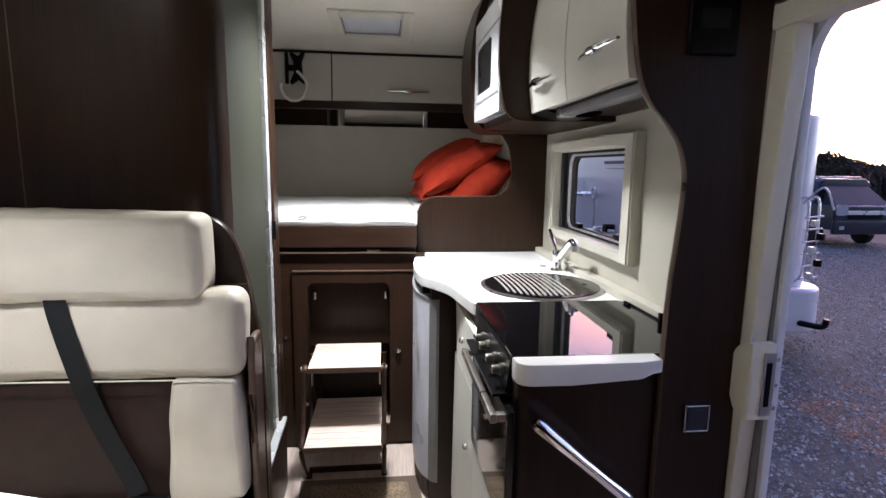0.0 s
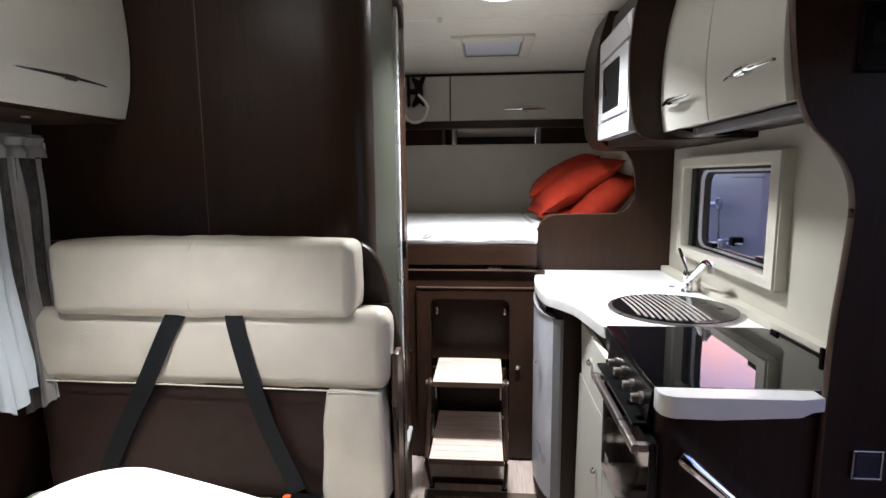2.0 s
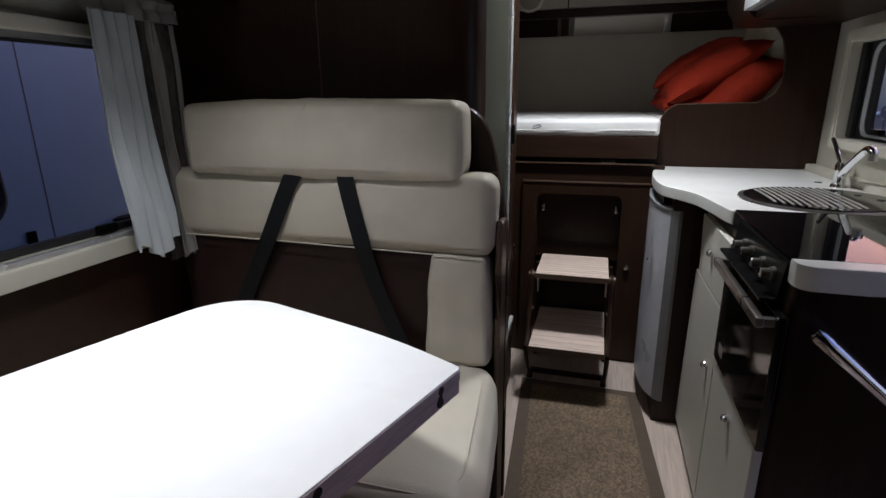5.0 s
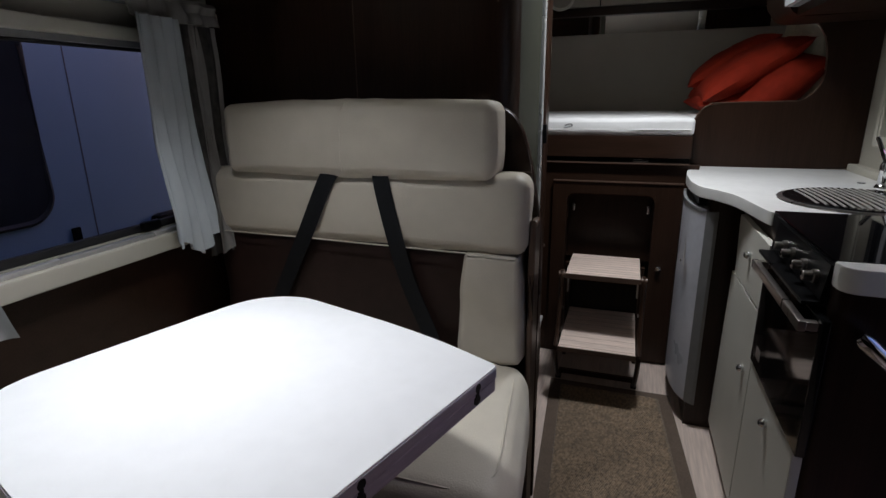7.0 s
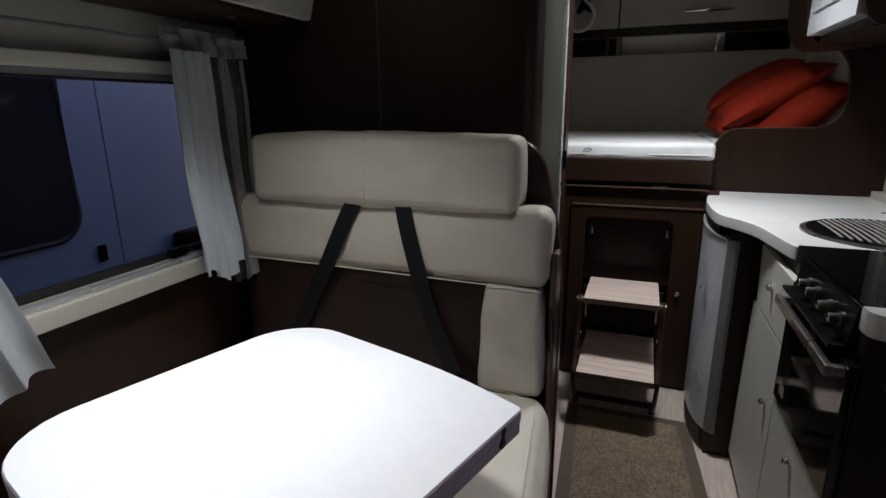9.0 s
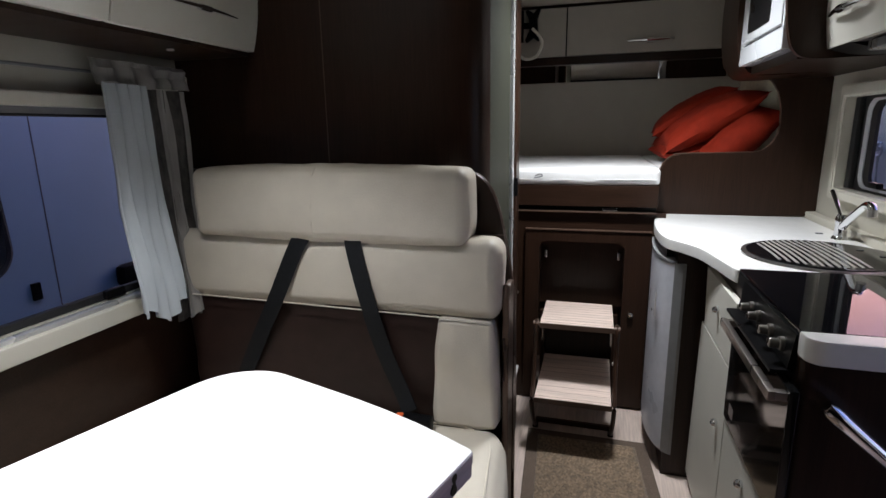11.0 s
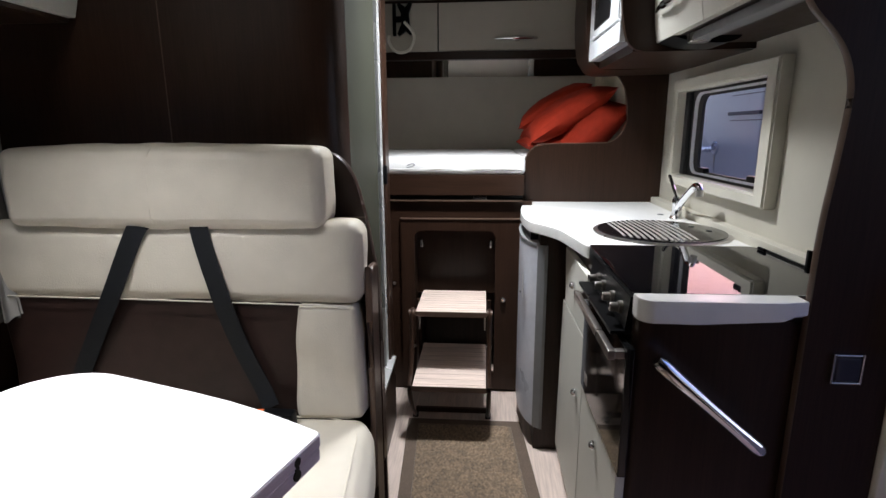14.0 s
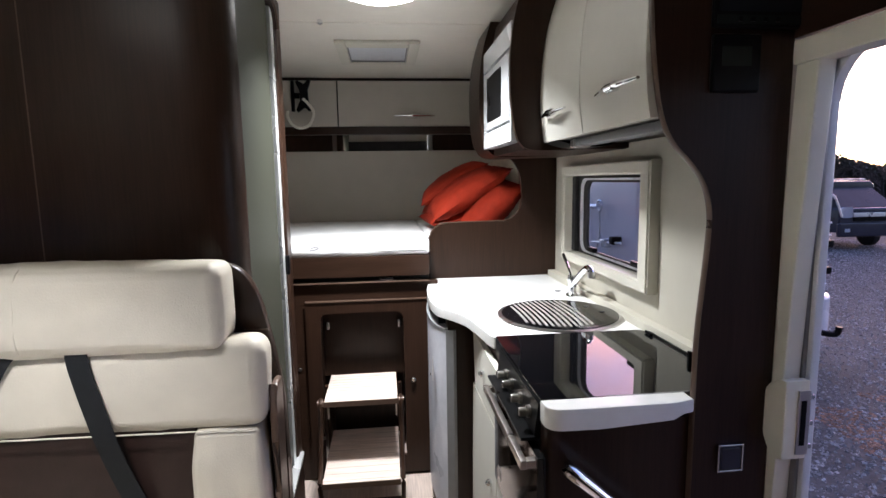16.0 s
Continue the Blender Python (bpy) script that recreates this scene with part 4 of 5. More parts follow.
part("housing", boxes((0.500, 1.064, 1.522, 0.600, 1.0755, 1.630), bevel=0.006), BLACK, thermo)
part("display", boxes((0.517, 1.0625, 1.570, 0.578, 1.0645, 1.606)), SCREEN, thermo)

# ---- entrance door frame ----
solid("over_door_panel", boxes((0.672, -0.4, 1.624, 0.6885, 1.0755, 1.998)), WOOD_H, "dark walnut lining over the entrance", "wall")
df = thing("door_frame_1", 0.70, 0.75, 0, "cream moulded frame of the open entrance door", "door frame", kind="structure")
part("side", prism([(1.072, 0.0), (1.120, 0.0), (1.106, 0.60), (1.085, 1.20), (1.072, 1.5748), (1.016, 1.5748), (1.040, 1.15), (1.060, 0.60)], "x", 0.677, 0.715, bevel=0.005), LIT_CREAM, df)
part("side", boxes((0.6865, 0.40, 0, 0.722, 0.455, 1.575), bevel=0.006), LIT_CREAM, df)
part("top", boxes((0.6735, 0.40, 1.575, 0.722, 1.082, 1.622), bevel=0.006), LIT_CREAM, df)
part("seal", boxes((0.7152, 1.043, 0.0, 0.722, 1.065, 1.60)), FRIDGE_SIDE, df, "grey door seal")
part("jamb", boxes((0.7225, 1.032, -0.25, 0.742, 1.09, 1.62), (0.7325, 0.40, -0.25, 0.752, 0.45, 1.62), bevel=0.004), VAN_WHITE, df, "white outer jamb")
arch = [(1.032, 1.62), (0.45, 1.62), (0.45, 1.50)] + [(0.55 - 0.10 * math.cos(radians(a)), 1.50 + 0.10 * math.sin(radians(a))) for a in range(10, 91, 10)] + [(0.932 + 0.10 * math.sin(radians(a)), 1.50 + 0.10 * math.cos(radians(a))) for a in range(0, 91, 10)]
part("arch", prism(arch, "x", 0.7225, 0.742), VAN_WHITE, df, "rounded white head of the doorway")
lk = part("lock_keeper", prism([(1.082, 0.825), (1.082, 0.915), (1.068, 0.935), (1.036, 0.955), (1.020, 0.955), (1.020, 0.790), (1.034, 0.783), (1.066, 0.798)], "x", 0.662, 0.716, bevel=0.005), LIT_CREAM, df, "cream lock keeper block")
part("strike_plate", boxes((0.690, 1.0165, 0.80, 0.7145, 1.0202, 0.935)), STEEL, lk)
part("bolt_hole", boxes((0.695, 1.0152, 0.82, 0.706, 1.0166, 0.915)), BLACK, lk)
for bz in (0.815, 0.865, 0.92):
    part("screw", lathe([(0.006, 0), (0.005, -0.004)], (0.7205, 1.0225, bz), "y", 10), CHROME, lk)

# ---- floor things ----
mat_th = thing("carpet_runner", -0.17, 1.0, 0, "brown loop-pile carpet runner with a bound edge", "carpet")


def runner(y):
    """The runner's left and right edges."""
    return -0.428 + (2.13 - y) * 0.064, 0.052 + (2.13 - y) * 0.08


def runner_strip(inset, z0, z1, y0, y1):
    (a0, b0), (a1, b1) = runner(y0), runner(y1)
    return prism([(a0 + inset, y0), (b0 - inset, y0), (b1 - inset, y1), (a1 + inset, y1)], "z", z0, z1, bevel=0.002)


part("binding", runner_strip(0.0, 0.0005, 0.0065, -0.6, 2.135), CARPET_EDGE, mat_th, "darker bound edge")
part("carpet_field", runner_strip(0.045, 0.0066, 0.0105, -0.55, 2.09), CARPET, mat_th)
# The loop pile: rows of small raised loops.
pile, prnd = bmesh.new(), random.Random(31)
for row in range(200):
    py = 2.082 - row * 0.0075
    pa, pb = runner(py)
    count = int((pb - pa - 0.10) / 0.0075)
    for col in range(count):
        px = pa + 0.05 + (col + 0.5 * (row % 2)) * 0.0075 + prnd.uniform(-0.0007, 0.0007)
        ph, pr = 0.0108 + prnd.uniform(0.0028, 0.0048), 0.0034
        q = [pile.verts.new(v) for v in ((px - pr, py - pr, 0.0106), (px + pr, py - pr, 0.0106), (px + pr, py + pr, 0.0106), (px - pr, py + pr, 0.0106), (px, py, ph))]
        for k in range(4):
            pile.faces.new((q[k], q[(k + 1) % 4], q[4]))
part("carpet_face", pile, CARPET_LOOP, mat_th, smooth=False)

stool = thing("step_stool", -0.243, 2.15, 0, "two-step folding stool with pale treads and a brown frame", "step stool")


def tread(x0, x1, y0, y1, z):
    t = part("tread", boxes((x0, y0 + 0.004, z - 0.018, x1, y1, z), bevel=0.003), TREAD, stool, "pale striped wooden tread")
    part("nosing", boxes((x0 - 0.002, y0, z - 0.022, x1 + 0.002, y0 + 0.0035, z - 0.001)), WOOD_EDGE, t)
    for i in range(9):
        gy = y0 + 0.02 + i * (y1 - y0 - 0.03) / 9
        part("groove", boxes((x0 + 0.003, gy, z - 0.0002, x1 - 0.003, gy + 0.0018, z + 0.0005)), TREAD_DARK, t)


tread(-0.386, -0.098, 2.098, 2.396, 0.508)
tread(-0.388, -0.097, 1.960, 2.398, 0.247)
for sx in (-0.400, -0.085):
    inner = 0.018 if sx < -0.2 else -0.018
    part("side_frame", tube(spline([(sx, 2.165, 0.008), (sx, 2.06, 0.10), (sx, 1.985, 0.218), (sx, 2.03, 0.27), (sx, 2.085, 0.39), (sx, 2.092, 0.488), (sx, 2.115, 0.510), (sx, 2.19, 0.475)], 4), 0.009, 8), WOOD_H, stool)
    part("rear_leg", tube([(sx, 2.385, 0.006), (sx, 2.37, 0.22), (sx, 2.33, 0.485)], 0.009, 8), WOOD_H, stool)
    part("foot_cap", boxes((sx - 0.012, 2.152, 0.0, sx + 0.012, 2.178, 0.02), bevel=0.003), BLACK, stool)
    part("end_cap", tube([(sx - 0.012, 2.102, 0.502), (sx + 0.012, 2.102, 0.502)], 0.013, 12), WOOD_EDGE, stool)
    part("hinge_bolt", lathe([(0.007, -0.012), (0.006, 0.012)], (sx, 2.13, 0.345), "x", 10), STEEL, stool)
    part("bracket", boxes((sx - 0.003 + inner, 2.19, 0.395, sx + 0.003 + inner, 2.22, 0.486)), STEEL, stool)
part("stretcher", boxes((-0.398, 2.157, 0.025, -0.087, 2.173, 0.045)), WOOD_H, stool)

# ---- dinette bench ----
bench = thing("dinette_bench", -0.85, 1.2, 0, "cream leatherette bench seat with a brown back panel", "bench seat")
part("plinth", boxes((-1.41, 0.82, 0, -0.41, 1.36, 0.330)), WOOD_H, bench)


def seat_flare(w):
    """The seat is a little wider towards its front."""
    if w.x > -0.6:
        w.x += 0.11 * (1.25 - w.y)
    return w


seat = part("seat_cushion", soft_box(-1.40, 0.74, 0.330, -0.384, 1.285, 0.520, r=0.055, puff=0.012, wrinkle=0.003, cuts=18, shape=seat_flare), LEATHER, bench)
rim = [tuple(seat_flare(Vector((x, y, 0.5155)))) for x, y in rounded(-1.37, 0.775, -0.417, 1.26, 0.09, 8)]
part("piping", tube(rim, 0.0026, 6, closed=True), LEATHER, seat)
board_edge = [(-0.384, 0.68), (-0.389, 0.85), (-0.399, 0.925), (-0.414, 1.01), (-0.427, 1.07), (-0.441, 1.113), (-0.460, 1.145), (-0.487, 1.168), (-0.53, 1.178)]
part("back_board", prism([(-1.40, 0.32), (-0.384, 0.32)] + board_edge + [(-1.40, 1.178)], "y", 1.372, 1.398), WOOD, bench)
part("board_edging", tube(spline([(x, 1.385, z) for x, z in board_edge], 3), 0.0135, 8, 0.3), WOOD_H, bench)
part("board_joint", boxes((-0.47, 1.3705, 1.0115, -0.4135, 1.372, 1.0145)), WOOD_EDGE, bench)
part("board_foot", boxes((-0.47, 1.40, 0.0, -0.384, 1.4165, 0.66)), WOOD, bench)
part("side_shield", prism(rounded(1.295, 0.0, 1.371, 0.892, (0, 0, 0.012, 0.035), 6), "x", -0.402, -0.386, bevel=0.003), WOOD, bench)
part("shield_edge", tube(spline([(-0.394, 1.294, 0.30), (-0.394, 1.294, 0.85), (-0.394, 1.305, 0.882), (-0.394, 1.33, 0.893), (-0.394, 1.365, 0.892)], 5), 0.0085, 8, 0.8), WOOD_EDGE, bench)
part("back_panel", soft_box(-1.36, 1.285, 0.50, -0.56, 1.37, 0.832, r=0.012, puff=0.004, wrinkle=0.004, cuts=14, seed=2.0), BROWN_LEATHER, bench, "dark brown leatherette back panel")


def band_end(w):
    """The band swells up beside the headrest."""
    k = min(1.0, max(0.0, (w.x + 0.53) / 0.08))
    k = k * k * (3 - 2 * k)
    if w.z > 0.92:
        w.z += 0.006 * k
    w.y -= 0.008 * k
    return w


part("upper_band", soft_box(-1.36, 1.262, 0.814, -0.404, 1.371, 1.012, r=0.034, puff=0.006, wrinkle=0.0035, cuts=34, seed=5.0, shape=band_end), LEATHER, bench)


def pad_flare(w):
    """The pad widens a little towards its foot."""
    w.x += 0.010 * (0.815 - w.z) / 0.30 if w.x > -0.5 else -0.016 * (0.815 - w.z) / 0.34
    w.y -= 0.012 * max(0.0, 0.62 - w.z) / 0.15
    return w


part("side_pad", soft_box(-0.566, 1.258, 0.516, -0.418, 1.371, 0.815, r=0.016, puff=0.005, wrinkle=0.006, cuts=18, seed=8.0, shape=pad_flare), LEATHER, bench)
part("seam", tube([(-1.34, 1.261, 0.824), (-1.0, 1.2575, 0.823), (-0.62, 1.256, 0.818), (-0.43, 1.258, 0.815)], 0.002, 6), LEATHER, bench)
head = part("headrest", soft_box(-1.262, 1.240, 1.004, -0.484, 1.371, 1.190, r=0.026, puff=0.010, wrinkle=0.003, cuts=36, seed=11.0), LEATHER, bench)
part("stitched_seam", tube(spline([(-0.885, 1.30, 1.1975), (-0.883, 1.262, 1.192), (-0.884, 1.240, 1.17), (-0.887, 1.2325, 1.10), (-0.892, 1.238, 1.03), (-0.895, 1.26, 1.004)], 5), 0.0028, 6), LEATHER, head)


def strap(name, pts, width, material, parent, label=""):
    """A flat belt that hangs along a line, in front of a backrest."""
    bm = bmesh.new()
    line = spline(pts, 8)
    rows = []
    for i, p in enumerate(line):
        a, b = Vector(line[max(0, i - 1)]), Vector(line[min(len(line) - 1, i + 1)])
        d = (b - a).normalized()
        s = d.cross(Vector((0, -1, 0))).normalized() * width / 2
        p = Vector(p)
        rows.append([bm.verts.new(p - s), bm.verts.new(p + s), bm.verts.new(p + s + Vector((0, 0.002, 0))), bm.verts.new(p - s + Vector((0, 0.002, 0)))])
    for a, b in zip(rows, rows[1:]):
        for k in range(4):
            bm.faces.new((a[k], a[(k + 1) % 4], b[(k + 1) % 4], b[k]))
    bm.faces.new(rows[0][::-1])
    bm.faces.new(rows[-1])
    return part(name, bm, material, parent, label)


for pts, nm in ((((-0.925, 1.275, 1.02), (-0.945, 1.251, 0.995), (-1.03, 1.250, 0.83), (-1.09, 1.262, 0.73), (-1.16, 1.268, 0.60), (-1.19, 1.268, 0.525)), "left"),
                (((-0.785, 1.275, 1.02), (-0.785, 1.251, 0.995), (-0.745, 1.249, 0.82), (-0.715, 1.262, 0.70), (-0.668, 1.262, 0.59), (-0.645, 1.250, 0.545)), "right")):
    belt = thing("seat_belt", pts[0][0], 1.27, 1.0, "black webbing seat belt hanging over the bench back", "seat belt", "seat belts")
    strap("webbing", pts, 0.046, WEB, belt)
    ex, ey, ez = pts[-1]
    if nm == "right":
        bk = part("buckle", boxes((ex - 0.02, ey - 0.055, ez - 0.038, ex + 0.075, ey - 0.018, ez + 0.012), bevel=0.008), BLACK, belt)
        part("release", boxes((ex - 0.022, ey - 0.058, ez - 0.012, ex - 0.002, ey - 0.030, ez + 0.014), bevel=0.003), ORANGE_PL, bk, "orange release button")

# The facing bench beside the table: only its window end is passed.
facing = thing("dinette_bench", -1.2, 0.2, 0, "cream leatherette bench facing the table beside the window", "bench seat")
part("plinth", boxes((-1.41, -0.35, 0, -0.86, 0.44, 0.330)), WOOD_H, facing)
part("seat_cushion", soft_box(-1.41, -0.36, 0.331, -0.84, 0.505, 0.520, r=0.05, puff=0.010, wrinkle=0.003, cuts=14, seed=21.0), LEATHER, facing)
part("side_cushion", soft_box(-1.412, -0.30, 0.521, -1.315, 0.500, 0.800, r=0.04, puff=0.012, wrinkle=0.003, cuts=14, seed=23.0), LEATHER, facing)

# ---- folding table ----
table = thing("dining_table", -0.73, 0.65, 0, "white folding dining table with grey edging", "table")
TC, TU, TV = Vector((-0.361, 0.789)), Vector((0.287, 0.958)), Vector((-0.958, 0.287))
TL, TW = 0.575, 0.612


def table_poly(grow=0.0, r=0.13):
    """The top's outline, from the aisle side's far corner. The two corners by the wall are round and the far edge bows out."""
    bow = 0.029
    near = rounded(-grow, -grow, TL + grow, TW + grow, (0.012, 0.012, r, 0), 8)[:-1]
    far = rounded(-bow - grow, -grow, TL + grow, TW + grow, (0, 0, 0, r), 8)[3:]
    flat = near + far + [(-bow - grow, 0.36), (-bow * 0.99 - grow, 0.28), (-bow * 0.88 - grow, 0.20), (-bow * 0.66 - grow, 0.13), (-bow * 0.36 - grow, 0.07)]
    return [tuple(TC - TU * a + TV * b) for a, b in flat]


part("upper_leaf", prism(table_poly(), "z", 0.7535, 0.774, bevel=0.002), WHITE_TABLE, table, "white laminate top")
part("edge_band", prism(table_poly(0.0012), "z", 0.7538, 0.7705), GREY_EDGE, table)
part("lower_leaf", prism(table_poly(0.0), "z", 0.729, 0.7515, bevel=0.002), GREY_EDGE, table)
part("under_frame", prism(table_poly(-0.03), "z", 0.697, 0.7285), GREY_EDGE, table)
for du in (0.065, 0.325):
    p = TC - TU * du
    slot = bmesh.new()
    for dz, wide, rad in ((0.7615, 0.001, 0.0075), (0.7415, -0.001, 0.0085), (0.7515, 0.0, 0.0045)):
        tube([(p.x + TV.x * 0.004 + TU.x * wide, p.y + TV.y * 0.004 + TU.y * wide, dz), (p.x - TV.x * 0.0018 + TU.x * wide, p.y - TV.y * 0.0018 + TU.y * wide, dz)], rad, 14, bm=slot)
    part("hinge", slot, BLACK, table, "black hinge slot")
mid = TC - TU * 0.29 + TV * 0.36
part("pedestal", lathe([(0.16, 0.0), (0.16, 0.012), (0.05, 0.03), (0.036, 0.05), (0.036, 0.697)], (mid.x, mid.y, 0.0), "z", 28), STEEL, table)

# ---- dinette window, blind and curtains ----
dw = thing("window_2", -1.42, 0.75, 0.85, "large dinette window with a cream sill and blind box", "window", kind="structure")
part("sill", boxes((-1.4195, -0.3, 0.795, -1.385, 1.36, 0.842), bevel=0.006), CREAM_PL, dw)
part("sill_track", boxes((-1.4195, LW0, 0.8425, -1.398, LW1, 0.8545), bevel=0.003), ALU, dw)
part("blind_box", boxes((-1.4195, -0.3, 1.349, -1.388, 1.36, 1.382), bevel=0.006), CREAM_PL, dw)
part("track_shadow", boxes((-1.4195, LW0, 1.334, -1.405, LW1, 1.3485)), FRIDGE_SIDE, dw)
part("side_channel", boxes((-1.4195, 1.27, 0.843, -1.395, 1.345, 1.334), bevel=0.004), CREAM_PL, dw)
part("side_channel", boxes((-1.4195, 0.16, 0.843, -1.395, 0.24, 1.334), bevel=0.004), CREAM_PL, dw)
part("seal", boxes((-1.452, LW0, LZ0, -1.432, LW0 + 0.03, LZ1), (-1.452, LW1 - 0.03, LZ0, -1.432, LW1, LZ1), (-1.452, LW0 + 0.03, LZ1 - 0.008, -1.432, LW1 - 0.03, LZ1), (-1.452, LW0 + 0.03, LZ0, -1.432, LW1 - 0.03, LZ0 + 0.02), bevel=0.004), RUBBER, dw)
dpane = part("pane", boxes((-1.4565, LW0 + 0.005, LZ0 + 0.005, -1.4535, LW1 - 0.005, LZ1 - 0.005)), GLASS, dw)
dpane.visible_shadow = False
for ly in (1.10, 0.62):
    part("latch", boxes((-1.431, ly - 0.03, 0.858, -1.412, ly + 0.03, 0.884), bevel=0.006), BLACK, dw, "black window latch")
rod = thing("curtain_rail", -1.37, 0.6, 1.44, "thin dark curtain rail over the window", "curtain rail")
part("rail", tube([(-1.372, -0.3, 1.433), (-1.372, 1.40, 1.433)], 0.004, 8), FRIDGE_SIDE, rod)
part("end_bracket", boxes((-1.419, 1.385, 1.421, -1.365, 1.40, 1.446), bevel=0.003), CREAM_PL, rod)


def drape(name, top, bottom, folds, depth, material, parent, label, hem=0.012, seed=0.0, nz=36, belly=0.0):
    """A hanging cloth: top and bottom are (y0, y1, x, z). It has thickness, folds that open downwards and an uneven hem."""
    bm = bmesh.new()
    nu = folds * 12
    rows = []
    for j in range(nz + 1):
        t = j / nz
        row = []
        for i in range(nu + 1):
            s = i / nu
            y = (top[0] * (1 - s) + top[1] * s) * (1 - t) + (bottom[0] * (1 - s) + bottom[1] * s) * t
            x = top[2] * (1 - t) + bottom[2] * t
            z = top[3] * (1 - t) + bottom[3] * t + (hem * math.sin(s * 7 + seed) * t)
            amp = depth * (0.45 + 0.55 * t)
            ph = s * folds * 2 * math.pi + seed + 0.5 * noise.noise(Vector((s * 3, t * 2, seed)))
            x += amp * math.sin(ph) + 0.012 * noise.noise(Vector((s * 4 + seed, t * 3, 0))) + 0.005 * t * noise.noise(Vector((s * 9 + seed, t * 7, 3))) + belly * math.sin(math.pi * t) ** 2
            y += 0.35 * amp * math.cos(ph)
            row.append((x, y, z))
        rows.append(row)
    fr = [[bm.verts.new(p) for p in row] for row in rows]
    bk = [[bm.verts.new((p[0] - 0.0025, p[1], p[2])) for p in row] for row in rows]
    for j in range(nz):
        for i in range(nu):
            bm.faces.new((fr[j][i], fr[j][i + 1], fr[j + 1][i + 1], fr[j + 1][i]))
            bm.faces.new((bk[j][i], bk[j + 1][i], bk[j + 1][i + 1], bk[j][i + 1]))
    for i in range(nu):
        bm.faces.new((fr[0][i], bk[0][i], bk[0][i + 1], fr[0][i + 1]))
        bm.faces.new((fr[nz][i], fr[nz][i + 1], bk[nz][i + 1], bk[nz][i]))
    for j in range(nz):
        bm.faces.new((fr[j][0], fr[j + 1][0], bk[j + 1][0], bk[j][0]))
        bm.faces.new((fr[j][nu], bk[j][nu], bk[j + 1][nu], fr[j + 1][nu]))
    return part(name, bm, material, parent, label)


cur = thing("curtain", -1.33, 1.2, 1.44, "white voile and taupe striped curtain drawn to the window's end", "curtain", "curtains")
drape("voile", (1.056, 1.195, -1.318, 1.405), (1.030, 1.172, -1.262, 0.822), 4, 0.014, SHEER, cur, "white voile width", seed=0.5, hem=0.022, belly=-0.012)
drape("heading", (1.06, 1.36, -1.345, 1.462), (1.06, 1.36, -1.335, 1.40), 5, 0.009, STRIPE, cur, "gathered heading", hem=0.004, seed=2.0, nz=6)
for k, (a, b, c, d, m) in enumerate(((1.192, 1.255, 1.180, 1.228, STRIPE_DARK), (1.251, 1.278, 1.224, 1.278, STRIPE), (1.274, 1.335, 1.274, 1.298, STRIPE_DARK), (1.331, 1.36, 1.294, 1.316, STRIPE))):
    drape("curtain_width", (a, b, -1.342, 1.40), (c, d, -1.302, 0.765), 1, 0.011, m, cur, "taupe striped width" if m is STRIPE else "dark mottled stripe", seed=k * 1.7, hem=0.008)
cur2 = thing("curtain", -1.33, 0.35, 1.44, "white voile curtain gathered at the window's other end", "curtain", "curtains")
drape("voile", (0.24, 0.48, -1.335, 1.42), (0.38, 0.630, -1.28, 0.745), 4, 0.014, SHEER, cur2, "white voile width", seed=1.1, hem=0.02)
drape("heading", (0.20, 0.50, -1.345, 1.462), (0.20, 0.50, -1.335, 1.41), 5, 0.009, STRIPE, cur2, "gathered heading", hem=0.004, seed=3.0, nz=6)

# ---- overhead locker above the dinette ----
lprof = spline([(-1.175, 1.998), (-1.140, 1.92), (-1.122, 1.84), (-1.112, 1.74), (-1.111, 1.65), (-1.120, 1.57), (-1.138, 1.505)], 4)
lock = thing("dinette_locker", -1.28, 0.6, 1.505, "bulging cream lockers over the dinette window", "wall locker")
part("carcass", prism([(x - 0.022, z) for x, z in lprof[1:]] + [(-1.418, 1.512), (-1.418, 1.99)], "y", -0.6, 1.417), WOOD, lock)
part("underside", boxes((-1.405, -0.6, 1.494, -1.158, 1.417, 1.5115), bevel=0.003), WOOD_H, lock)
for a, b in ((0.945, 1.415), (0.46, 0.941), (-0.03, 0.456)):
    dl = part("door", prism(lprof + [(x - 0.02, z) for x, z in lprof[::-1]], "y", a, b, bevel=0.003), CREAM, lock)
    bow_handle(dl, (-1.119, a + 0.105, 1.572), (-1.119, a + 0.36, 1.572), (0.024, 0, 0))
part("lamp_dot", lathe([(0.010, 0), (0.009, -0.004)], (-1.25, 1.22, 1.494), "z", 12), STEEL, lock)

# ---- outside: ground, neighbouring vehicles, hedge ----
GZ = -0.80
gbm = bmesh.new()
bmesh.ops.create_grid(gbm, x_segments=60, y_segments=60, size=150)
for v in gbm.verts:
    v.co.z = GZ + 0.02 * noise.noise(Vector((v.co.x * 0.15, v.co.y * 0.15, 0)))
solid("ground", gbm, GRAVEL, "dark wet gravel yard", "ground")
# The motorhome's own outer skin, under its floor.
solid("underbody", boxes((-1.46, -1.9, -0.45, 0.735, 3.62, -0.042)), VAN_GREY, "grey underbody of the motorhome", "underbody")


